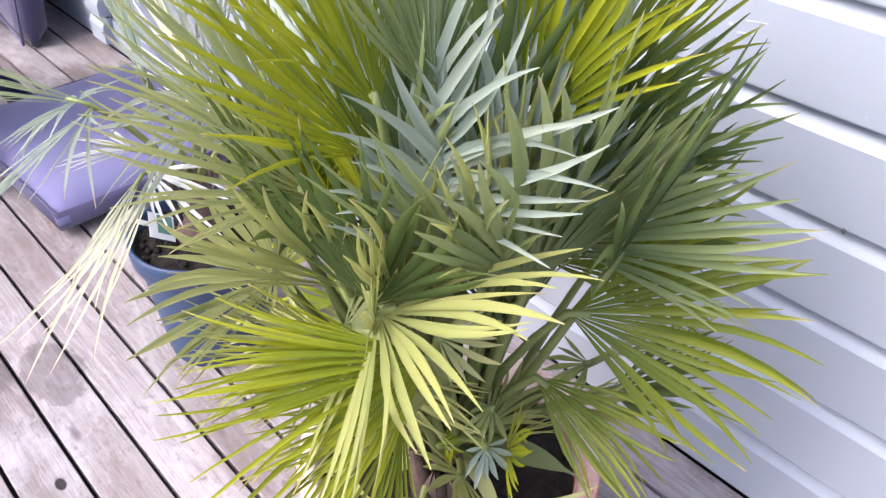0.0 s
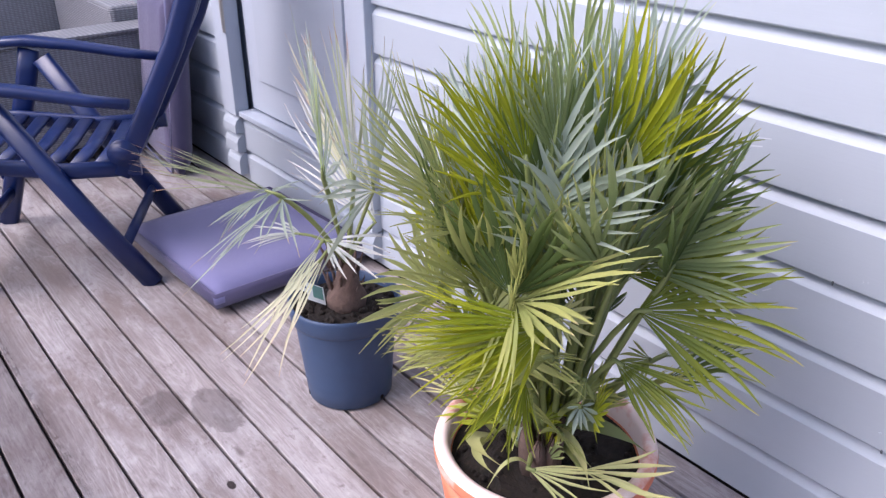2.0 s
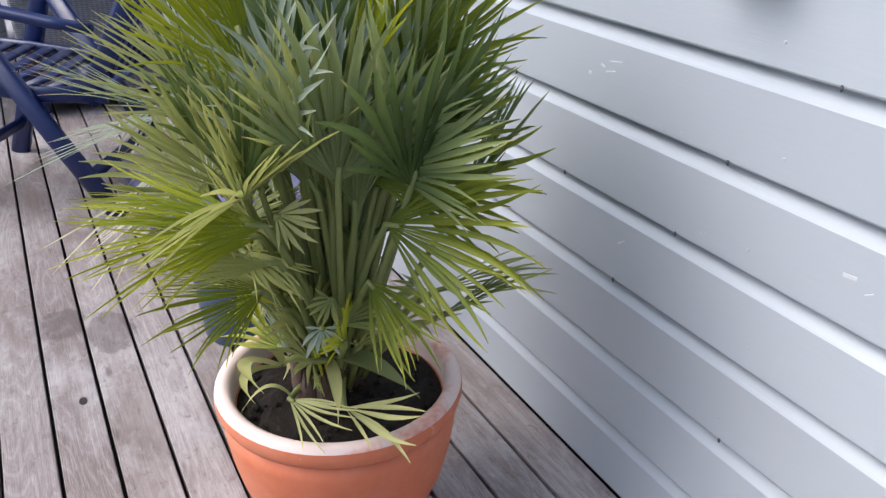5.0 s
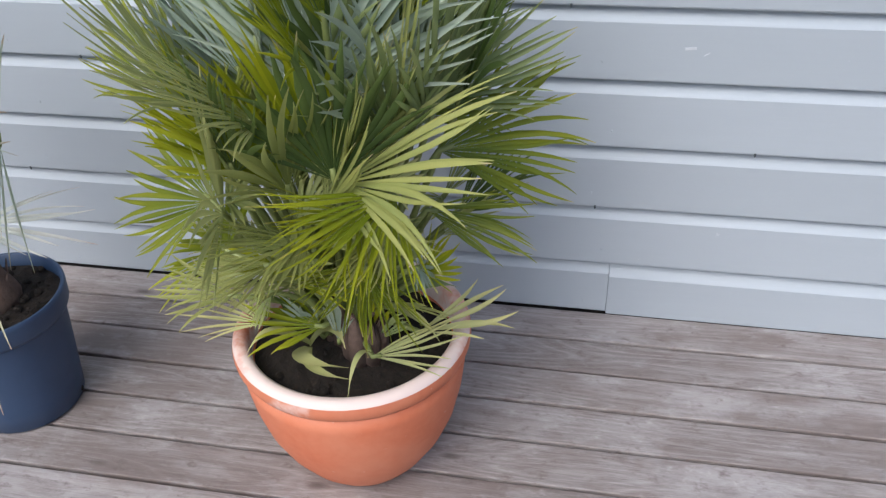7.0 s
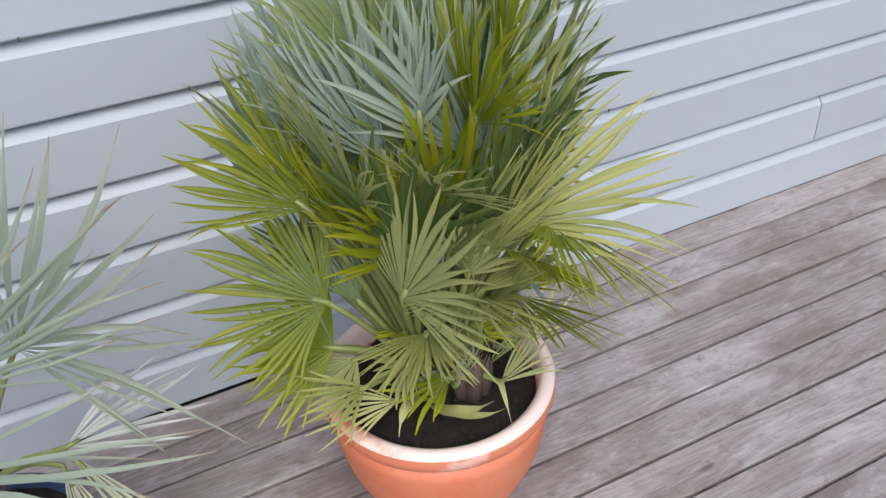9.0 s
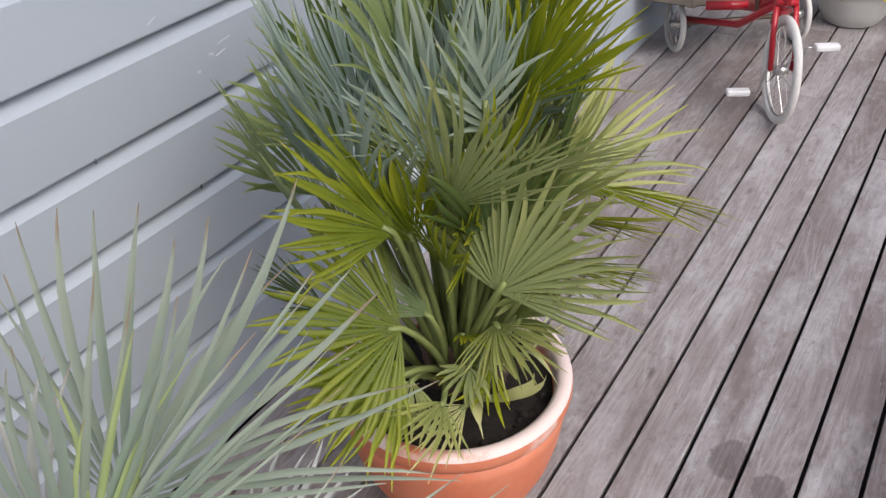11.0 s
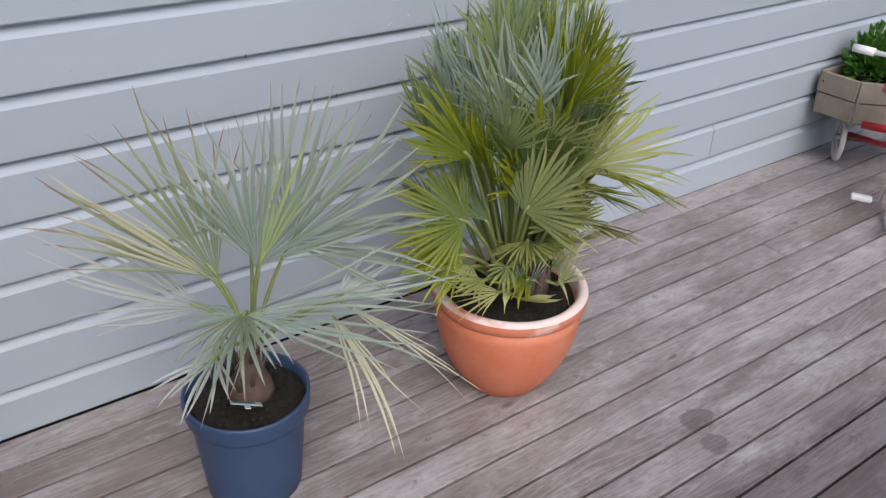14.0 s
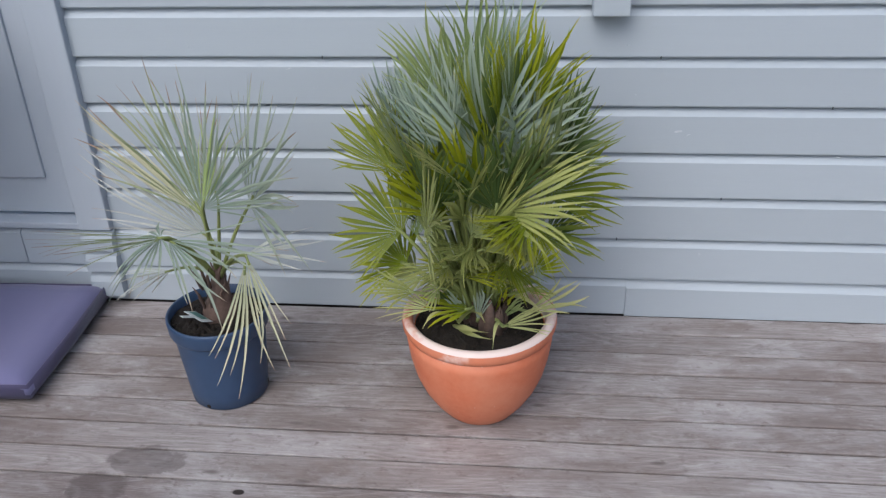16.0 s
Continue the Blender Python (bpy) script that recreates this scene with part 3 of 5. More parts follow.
# ---- palms ----
def fan(hub, axis, up, length, spread, n, fuse=0.42, cup=0.10, droop=0.10, wide=1.0, seed=0, short=0.28, ragged=0.06):
    """A palm fan: n folded leaflets from one hub, joined to each other up to 'fuse', then free and tapering."""
    g = random.Random(seed)
    a = Vector(axis).normalized()
    u = Vector(up)
    u = (u - a * u.dot(a)).normalized()
    s = a.cross(u)
    verts, faces, uvs = [], [], []
    half = radians(spread) / 2
    step = 2 * half / max(1, n - 1)
    steps = (0.02, 0.18, fuse * 0.75, fuse, fuse + (1 - fuse) * 0.3, fuse + (1 - fuse) * 0.6, fuse + (1 - fuse) * 0.84, fuse + (1 - fuse) * 0.95, 1.0)
    for i in range(n):
        th = -half + step * i + g.uniform(-0.28, 0.28) * step
        d = a * math.cos(th) + s * math.sin(th)
        L = length * (1 - short * (abs(th) / max(half, 0.01)) ** 2) * g.uniform(1 - ragged, 1 + ragged)
        t = u.cross(d).normalized()
        sway, twist, dr = g.uniform(-0.12, 0.12), g.uniform(-0.8, 0.8), droop * g.uniform(0.5, 1.7) + (g.uniform(0.08, 0.22) if g.random() < 0.08 else 0.0)
        tilt = g.uniform(-0.05, 0.05)
        wf = 2 * math.tan(step / 2) * L * fuse * wide
        start = len(verts)
        for v in steps:
            if v <= fuse:
                w = wf * v / fuse
            else:
                q = (v - fuse) / (1 - fuse)
                w = wf * (1 - q ** 2.6) * (1 - 0.22 * q) + 0.0009
            q = max(0.0, (v - fuse) / (1 - fuse))
            p = Vector(hub) + d * L * v + u * L * (cup * math.sin(min(1.0, abs(th) / 1.6)) * v + tilt * v) + t * L * sway * q * q
            p.z -= dr * L * v ** 2.4
            tt = (t + u * twist * q).normalized()
            nn = tt.cross(d).normalized()
            if nn.dot(u) < 0:
                nn.negate()
            verts += [p - tt * w / 2 + nn * w * 0.16, p - nn * w * 0.16, p + tt * w / 2 + nn * w * 0.16]
            uvs += [((i + 0.1) / n, v), ((i + 0.5) / n, v), ((i + 0.9) / n, v)]
        for j in range(len(steps) - 1):
            k = start + 3 * j
            faces += [(k, k + 1, k + 4, k + 3), (k + 1, k + 2, k + 5, k + 4)]
    return verts, faces, uvs


def frond(palm, base, hub, axis, up, length, spread, n, mat, sag=0.0, thick=0.0045, **k):
    """One leaf: the fan, and its stalk from base to hub as a piece of it."""
    vs, fs, uv = fan(hub, axis, up, length, spread, n, **k)
    blade = raw("frond", vs, fs, uv, mat, palm)
    b0, h0, ax = Vector(base), Vector(hub), Vector(axis).normalized()
    mid = (b0 + h0) / 2 - ax * (h0 - b0).length * 0.08 + Vector((0, 0, sag + 0.03))
    pts = [b0 * (1 - q) ** 2 + mid * 2 * q * (1 - q) + h0 * q * q for q in (0, 0.2, 0.4, 0.6, 0.8, 1.0)]
    pts.append(h0 + ax * length * 0.10)
    part("stalk", tube(pts, [thick * (1.5 - 0.1 * i) for i in range(7)], n=6), STALK, blade, "green leaf stalk", smooth=True)
    return blade


def direction(az, el):
    return Vector((math.cos(radians(el)) * math.cos(radians(az)), math.cos(radians(el)) * math.sin(radians(az)), math.sin(radians(el))))


PX, PY = -0.055, -0.462
big_pot = thing("terracotta_pot", (PX, PY, 0.0), "large terracotta pot with a chalky white rim, on the deck", "plant pot")
part("body", lathe([(0.0, 0.0), (0.090, 0.0), (0.100, 0.006), (0.126, 0.040), (0.152, 0.085), (0.170, 0.130), (0.182, 0.180), (0.189, 0.230), (0.191, 0.264), (0.168, 0.264), (0.150, 0.15), (0.10, 0.03), (0.0, 0.03)], (PX, PY, 0.001)), TERRA, big_pot, smooth=True)
part("rim_band", lathe([(0.189, 0.262), (0.1955, 0.268), (0.199, 0.276), (0.2000, 0.286), (0.1985, 0.2945)], (PX, PY, 0.001)), TERRA_BAND, big_pot, "terracotta rim band, partly chalky", smooth=True)
part("rim", lathe([(0.1985, 0.2945), (0.1955, 0.3005), (0.189, 0.304), (0.180, 0.303), (0.173, 0.297), (0.168, 0.250)], (PX, PY, 0.001)), TERRA_RIM, big_pot, "chalk-white bloomed rim", smooth=True)
tagged(part("soil", cap_disc((PX, PY, 0.262), 0.170, rough=0.012, seed=2, dome=0.02), SOIL, big_pot), "crumbly dark potting soil", kind="stuff")

palm = thing("fan_palm", (PX, PY, 0.275), "bushy fan palm with silver-green and yellow-green fronds, in the terracotta pot", "palm")
bm = bmesh.new()
for k in range(7):
    w = k * 0.9
    sweep(bm, [(PX + 0.02 * math.cos(w) + 0.035, PY + 0.02 * math.sin(w) - 0.045, 0.27), (PX + 0.026 * math.cos(w) + 0.037, PY + 0.026 * math.sin(w) - 0.048, 0.33), (PX + 0.036 * math.cos(w) + 0.04, PY + 0.036 * math.sin(w) - 0.05, 0.39)], [0.018, 0.015, 0.004], n=7)
    sweep(bm, [(PX + 0.02 * math.cos(w), PY + 0.02 * math.sin(w), 0.27), (PX + 0.034 * math.cos(w), PY + 0.034 * math.sin(w), 0.34), (PX + 0.05 * math.cos(w), PY + 0.05 * math.sin(w), 0.40)], [0.024, 0.02, 0.008], n=7)
part("trunk", bm, FIBRE, palm, "short fibrous brown trunk", smooth=True)

LEAVES = itertools.count(900)


def crown_leaf(hub, axis, face, blade, spread, leaflets, mat, droop, fuse=0.52):
    """A leaf of the bushy palm: its stalk leaves the crown low down and ends at the hub."""
    i = next(LEAVES)
    g = random.Random(i)
    out = Vector((hub[0] - PX, hub[1] - PY, 0))
    base = (PX + 0.16 * out.x + g.uniform(-0.012, 0.012), PY + 0.16 * out.y + g.uniform(-0.012, 0.012), 0.30)
    frond(palm, base, hub, axis, face, blade, spread, leaflets, mat, droop=droop, seed=i, cup=g.uniform(0.02, 0.12), fuse=fuse, wide=0.93 if leaflets > 11 else 0.80, ragged=0.12)


# the wall side and the heart of the crown: younger, upright, shade put into mostly darker leaf colours
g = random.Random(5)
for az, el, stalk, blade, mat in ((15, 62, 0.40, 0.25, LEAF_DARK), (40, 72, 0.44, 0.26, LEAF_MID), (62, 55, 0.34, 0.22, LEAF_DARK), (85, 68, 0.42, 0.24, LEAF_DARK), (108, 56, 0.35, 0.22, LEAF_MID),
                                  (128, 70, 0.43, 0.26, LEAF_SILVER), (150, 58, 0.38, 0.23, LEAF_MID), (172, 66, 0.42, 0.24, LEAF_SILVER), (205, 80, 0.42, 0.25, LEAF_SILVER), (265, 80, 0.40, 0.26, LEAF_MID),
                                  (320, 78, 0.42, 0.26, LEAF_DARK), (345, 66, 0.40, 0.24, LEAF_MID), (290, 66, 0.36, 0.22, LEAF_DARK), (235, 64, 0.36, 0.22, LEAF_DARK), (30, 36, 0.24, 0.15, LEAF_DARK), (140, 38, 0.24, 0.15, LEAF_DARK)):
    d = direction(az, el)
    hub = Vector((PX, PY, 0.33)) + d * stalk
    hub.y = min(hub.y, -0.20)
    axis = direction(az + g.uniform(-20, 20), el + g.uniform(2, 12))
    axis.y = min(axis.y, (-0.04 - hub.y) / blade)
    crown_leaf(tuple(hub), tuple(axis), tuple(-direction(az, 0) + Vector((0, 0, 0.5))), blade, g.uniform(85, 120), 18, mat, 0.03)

# small low leaves round the trunk, and half-open ones between the large fans
for k in range(14):
    az = 168 + 222 * (k * 0.618 % 1.0)
    el = g.uniform(24, 46) if not 215 < az < 325 else g.uniform(46, 58)
    d = direction(az, el)
    hub = Vector((PX, PY, 0.32)) + d * g.uniform(0.13, 0.21)
    axis = direction(az + g.uniform(-35, 35), el + g.uniform(-30, 15))
    mat = g.choice((LEAF_OLIVE, LEAF_GREEN, LEAF_OLIVE, LEAF_MID, LEAF_PALE))
    crown_leaf(tuple(hub), tuple(axis), (g.uniform(-0.5, 0.5), g.uniform(-0.6, 0.2), 0.8), g.uniform(0.08, 0.15), g.uniform(50, 130), 12, mat, g.uniform(0.04, 0.16))
for k in range(20):
    az = 150 + 260 * (k * 0.618 % 1.0)
    el = g.uniform(64, 82)
    d = direction(az, el)
    out = direction(az, 0)
    side = Vector((-out.y, out.x, 0))
    hub = Vector((PX, PY, 0.32)) + d * g.uniform(0.28, 0.38)
    axis = (d + side * g.uniform(-0.4, 0.4) + out * g.uniform(-0.1, 0.2)).normalized()
    # south side's sunlight put into leaf colour: mostly yellow-greens there, silver to dark elsewhere
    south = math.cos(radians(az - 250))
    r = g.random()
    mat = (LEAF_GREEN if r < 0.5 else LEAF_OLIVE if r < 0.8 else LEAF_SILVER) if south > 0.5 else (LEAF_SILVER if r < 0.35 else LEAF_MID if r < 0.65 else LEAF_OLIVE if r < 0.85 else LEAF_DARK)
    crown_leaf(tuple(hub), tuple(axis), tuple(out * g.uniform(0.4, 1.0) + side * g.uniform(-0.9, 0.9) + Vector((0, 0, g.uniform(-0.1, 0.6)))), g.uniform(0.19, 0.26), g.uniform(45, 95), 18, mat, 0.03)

# the leaves of the open sides: hub, axis, face, blade, spread, leaflets, leaf, droop
crown_leaf((0.005, -0.6, 0.655), (0.72, 0.27, 0.64), (-0.5, -0.45, 0.74), 0.255, 168, 37, LEAF_OLIVE, 0.05, fuse=0.46)
crown_leaf((-0.03, -0.55, 0.75), (0.15, 0.06, 0.99), (0.05, -1.0, 0.05), 0.3, 135, 34, LEAF_SILVER, 0.03, fuse=0.5)
crown_leaf((-0.166, -0.58, 0.673), (0.29, 0.39, 0.87), (-0.2, -0.87, 0.46), 0.137, 64, 18, LEAF_DEEP, 0.04)
crown_leaf((-0.245, -0.51, 0.71), (-0.58, 0.3, 0.7), (-0.31, -0.77, 0.56), 0.208, 95, 24, LEAF_DEEP, 0.03)
crown_leaf((-0.238, -0.502, 0.548), (-0.8, 0.55, 0.25), (-0.31, -0.72, 0.62), 0.195, 165, 32, LEAF_DEEP, 0.03)
crown_leaf((-0.235, -0.495, 0.455), (-0.76, 0.65, -0.1), (-0.42, -0.36, 0.83), 0.17, 150, 29, LEAF_GREEN, 0.04)
crown_leaf((-0.165, -0.555, 0.362), (-0.98, 0.2, 0.09), (0.0, -0.41, 0.91), 0.14, 67, 10, LEAF_STRAW, 0.06, fuse=0.35)
crown_leaf((0.01, -0.565, 0.325), (0.95, 0.28, 0.14), (0.0, -0.45, 0.89), 0.139, 49, 8, LEAF_STRAW, 0.05, fuse=0.35)
crown_leaf((0.071, -0.5, 0.328), (0.9, 0.34, 0.26), (0.0, -0.6, 0.8), 0.17, 39, 6, LEAF_STRAW, 0.05, fuse=0.5)
crown_leaf((-0.046, -0.6, 0.557), (0.97, 0.23, 0.05), (0.1, -0.6, 0.8), 0.164, 37, 15, LEAF_OLIVE, 0.05)
crown_leaf((-0.09, -0.6, 0.487), (1.0, 0.01, 0.0), (0.0, -0.51, 0.86), 0.126, 34, 6, LEAF_GREEN, 0.05)
crown_leaf((-0.149, -0.62, 0.63), (0.91, 0.22, 0.35), (-0.1, -0.7, 0.7), 0.048, 161, 10, LEAF_OLIVE, 0.06)
crown_leaf((-0.061, -0.6, 0.591), (0.61, 0.64, 0.48), (0.0, -0.6, 0.8), 0.1, 117, 15, LEAF_PALE, 0.06)
crown_leaf((-0.082, -0.6, 0.523), (0.46, 0.71, 0.53), (0.0, -0.6, 0.8), 0.061, 205, 10, LEAF_OLIVE, 0.08)
crown_leaf((-0.006, -0.52, 0.391), (-0.21, 0.52, 0.83), (0.0, -0.85, 0.53), 0.062, 148, 9, LEAF_GREEN, 0.04)
crown_leaf((0.07, -0.42, 0.682), (0.77, 0.25, 0.59), (0.2, -0.97, 0.15), 0.239, 80, 22, LEAF_MID, 0.03)
crown_leaf((0.101, -0.44, 0.625), (0.87, 0.46, 0.16), (0.36, -0.83, 0.42), 0.229, 95, 24, LEAF_DEEP, 0.04)
crown_leaf((0.084, -0.46, 0.535), (0.98, 0.1, -0.18), (0.2, -0.61, 0.76), 0.169, 60, 17, LEAF_DEEP, 0.05)
crown_leaf((-0.114, -0.46, 0.817), (-0.28, -0.02, 0.96), (-0.1, -0.99, -0.05), 0.263, 62, 20, LEAF_MID, 0.02)
crown_leaf((-0.058, -0.42, 0.83), (0.0, 0.0, 1.0), (0.0, -1.0, 0.0), 0.282, 62, 22, LEAF_MID, 0.02)
crown_leaf((0.022, -0.44, 0.79), (0.33, -0.01, 0.94), (0.1, -0.99, -0.05), 0.295, 62, 22, LEAF_GREEN, 0.02)
crown_leaf((-0.142, -0.52, 0.757), (-0.45, 0.14, 0.88), (-0.3, -0.95, 0.0), 0.212, 62, 22, LEAF_SILVER, 0.03)
crown_leaf((-0.029, -0.33, 0.812), (0.19, 0.0, 0.98), (0.0, -1.0, 0.0), 0.277, 62, 20, LEAF_SILVER, 0.02)
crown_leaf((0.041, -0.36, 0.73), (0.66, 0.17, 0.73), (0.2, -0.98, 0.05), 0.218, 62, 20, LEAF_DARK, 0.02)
crown_leaf((-0.139, -0.36, 0.728), (-0.47, 0.14, 0.87), (-0.2, -0.98, 0.05), 0.225, 62, 20, LEAF_MID, 0.02)
crown_leaf((-0.165, -0.609, 0.6), (0.15, -0.4, 0.8), (-0.7, -0.45, 0.5), 0.205, 160, 32, LEAF_PALE, 0.04)
crown_leaf((-0.195, -0.56, 0.735), (-0.1, -0.1, 0.28), (-0.9, -0.3, 0.25), 0.25, 92, 32, LEAF_PALE, 0.03, fuse=0.42)
crown_leaf((-0.155, -0.42, 0.77), (-0.04, 0.27, 0.96), (-0.86, -0.5, 0.1), 0.203, 62, 22, LEAF_SILVER, 0.02)
crown_leaf((-0.207, -0.42, 0.603), (0.19, 0.23, 0.96), (-0.86, -0.43, 0.27), 0.134, 60, 17, LEAF_OLIVE, 0.03)
crown_leaf((-0.1, -0.558, 0.818), (0.02, 0.08, 1.0), (-0.91, -0.41, 0.05), 0.166, 62, 24, LEAF_SILVER, 0.02)
crown_leaf((-0.196, -0.52, 0.545), (-0.08, 0.89, 0.45), (-0.53, -0.42, 0.74), 0.086, 72, 15, LEAF_MID, 0.05)
crown_leaf((-0.146, -0.55, 0.422), (-0.79, -0.06, -0.61), (-0.5, -0.5, 0.7), 0.061, 151, 10, LEAF_OLIVE, 0.1)
crown_leaf((0.066, -0.506, 0.722), (-0.09, 0.04, 0.99), (0.91, -0.4, 0.1), 0.205, 145, 29, LEAF_SILVER, 0.03, fuse=0.58)
crown_leaf((0.074, -0.454, 0.685), (0.17, 0.92, 0.35), (0.75, -0.35, 0.55), 0.235, 120, 27, LEAF_DEEP, 0.03, fuse=0.58)
crown_leaf((0.05, -0.395, 0.802), (0.21, 0.58, 0.79), (0.91, -0.41, 0.05), 0.22, 85, 24, LEAF_DEEP, 0.03)
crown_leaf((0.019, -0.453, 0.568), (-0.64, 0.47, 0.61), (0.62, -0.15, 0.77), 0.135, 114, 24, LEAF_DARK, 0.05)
crown_leaf((0.09, -0.362, 0.5), (0.3, 0.93, 0.22), (0.5, -0.35, 0.8), 0.182, 32, 11, LEAF_OLIVE, 0.03)
crown_leaf((0.09, -0.379, 0.506), (-0.44, -0.9, 0.05), (0.52, -0.21, 0.83), 0.051, 117, 8, LEAF_OLIVE, 0.05)
crown_leaf((0.07, -0.595, 0.642), (-0.03, -0.25, 0.03), (0.45, 0.1, 0.85), 0.23, 80, 32, LEAF_GREEN, 0.05, fuse=0.42)
crown_leaf((0.06, -0.578, 0.58), (-0.06, -0.99, 0.15), (0.42, 0.11, 0.9), 0.167, 39, 20, LEAF_OLIVE, 0.06)
crown_leaf((0.0, -0.582, 0.861), (-0.09, -0.27, 0.96), (0.99, -0.16, 0.05), 0.181, 62, 24, LEAF_GREEN, 0.02)
crown_leaf((0.02, -0.541, 0.861), (-0.03, -0.1, 0.99), (0.97, -0.25, 0.0), 0.185, 62, 22, LEAF_MID, 0.02)
crown_leaf((0.02, -0.447, 0.857), (0.04, 0.13, 0.99), (0.95, -0.3, 0.0), 0.189, 62, 22, LEAF_SILVER, 0.02)
crown_leaf((0.05, -0.498, 0.458), (-0.03, 0.97, 0.26), (0.52, -0.21, 0.83), 0.094, 72, 10, LEAF_OLIVE, 0.08)
crown_leaf((0.07, -0.51, 0.513), (0.15, -0.9, -0.41), (0.69, -0.2, 0.69), 0.039, 140, 8, LEAF_OLIVE, 0.12)
crown_leaf((0.083, -0.531, 0.479), (0.59, -0.25, -0.77), (0.74, -0.21, 0.64), 0.038, 182, 8, LEAF_SILVER, 0.15)
crown_leaf((0.06, -0.575, 0.648), (0.67, 0.7, -0.25), (0.7, -0.5, 0.5), 0.061, 118, 9, LEAF_STRAW, 0.08)
crown_leaf((-0.073, -0.546, 0.36), (-0.95, -0.21, 0.24), (0.3, -0.3, 0.9), 0.124, 83, 10, LEAF_GREEN, 0.06)
crown_leaf((-0.1, -0.59, 0.73), (-0.1, -0.25, 0.22), (0.6, 0.3, 0.7), 0.22, 75, 27, LEAF_PALE, 0.03, fuse=0.46)
crown_leaf((-0.06, -0.6, 0.56), (-0.12, -0.3, 0.12), (0.3, 0.2, 0.9), 0.17, 100, 32, LEAF_OLIVE, 0.04, fuse=0.42)
crown_leaf((-0.12, -0.58, 0.5), (-0.25, -0.3, 0.06), (0.1, 0.2, 0.9), 0.145, 110, 27, LEAF_OLIVE, 0.05, fuse=0.42)
crown_leaf((0.02, -0.59, 0.52), (0.05, -0.3, 0.03), (0.3, 0.1, 0.9), 0.17, 95, 29, LEAF_DEEP, 0.05, fuse=0.42)
crown_leaf((0.015, -0.585, 0.6), (-0.02, -0.28, 0.1), (0.6, 0.15, 0.75), 0.2, 70, 29, LEAF_GREEN, 0.04, fuse=0.42)
crown_leaf((-0.03, -0.57, 0.8), (-0.05, -0.16, 0.25), (0.85, 0.2, 0.35), 0.24, 70, 24, LEAF_GREEN, 0.02, fuse=0.5)

# striped young leaves still folded together at the trunk
for x, y, lean, tall, mat in ((-0.085, -0.520, -0.25, 0.13, LEAF_SILVER), (-0.055, -0.530, 0.15, 0.13, LEAF_SILVER), (-0.105, -0.505, -0.40, 0.11, LEAF_DARK), (-0.015, -0.500, 0.45, 0.11, LEAF_GREEN), (0.005, -0.515, 0.60, 0.10, LEAF_MID)):
    crown_leaf((x, y, 0.315), (lean, -0.25, 0.9), (0.1, -0.9, 0.3), tall, 26, 6, mat, 0.03, fuse=0.7)


def strap(points, width, mat, label=""):
    """A broad leaflet that arches over the soil; wide in the middle, pointed, with a fold along it."""
    pts = [Vector(p) for p in points]
    n, verts, faces, uvs = 12, [], [], []
    for j in range(n + 1):
        q = j / n
        p = pts[0] * (1 - q) ** 2 + pts[1] * 2 * q * (1 - q) + pts[2] * q * q
        d = ((pts[1] - pts[0]) * (1 - q) + (pts[2] - pts[1]) * q).normalized()
        s = d.cross(Vector((0, 0, 1))).normalized()
        up = s.cross(d)
        w = width * (0.25 + 0.75 * math.sin(math.pi * min(1.0, q * 1.15 + 0.08)) ** 0.7) * (1 - max(0.0, q - 0.75) * 3.6)
        verts += [p - s * w / 2 + up * w * 0.14, p, p + s * w / 2 + up * w * 0.14]
        uvs += [(0.1, q * 0.9), (0.5, q * 0.9), (0.9, q * 0.9)]
    for j in range(n):
        faces += [(3 * j, 3 * j + 1, 3 * j + 4, 3 * j + 3), (3 * j + 1, 3 * j + 2, 3 * j + 5, 3 * j + 4)]
    raw("leaflet", verts, faces, uvs, mat, palm, label)


strap(((-0.010, -0.495, 0.372), (0.075, -0.455, 0.410), (0.120, -0.400, 0.345)), 0.040, LEAF_MID, "undivided green young leaf blade")
strap(((-0.010, -0.498, 0.370), (0.070, -0.505, 0.390), (0.110, -0.525, 0.330)), 0.020, LEAF_STRAW, "pale arching leaflet")
strap(((-0.102, -0.540, 0.312), (-0.060, -0.520, 0.375), (-0.035, -0.560, 0.330)), 0.026, LEAF_STRAW, "pale arching leaflet")
strap(((-0.102, -0.545, 0.312), (-0.110, -0.640, 0.365), (-0.020, -0.595, 0.325)), 0.026, LEAF_STRAW, "pale arching leaflet")
strap(((-0.100, -0.548, 0.312), (-0.085, -0.640, 0.345), (-0.010, -0.612, 0.318)), 0.018, LEAF_STRAW, "pale arching leaflet")
strap(((-0.100, -0.540, 0.315), (-0.160, -0.560, 0.385), (-0.185, -0.595, 0.330)), 0.022, LEAF_STRAW, "pale arching leaflet")
strap(((0.010, -0.560, 0.325), (-0.010, -0.590, 0.380), (-0.012, -0.640, 0.300)), 0.010, LEAF_STRAW, "pale arching leaflet")

QX, QY = -0.768, -0.440
small_pot = thing("blue_pot", (QX, QY, 0.0), "dark blue plastic nursery pot on the deck", "plant pot")
part("body", lathe([(0.0, 0.0), (0.100, 0.0), (0.105, 0.004), (0.109, 0.05), (0.116, 0.13), (0.123, 0.215), (0.124, 0.222), (0.116, 0.222), (0.098, 0.03), (0.0, 0.03)], (QX, QY, 0.001)), BLUEPOT, small_pot, smooth=True)
part("rim", lathe([(0.123, 0.214), (0.131, 0.218), (0.134, 0.226), (0.136, 0.256), (0.1355, 0.264), (0.132, 0.266), (0.128, 0.263), (0.126, 0.22)], (QX, QY, 0.001)), BLUEPOT, small_pot, smooth=True)
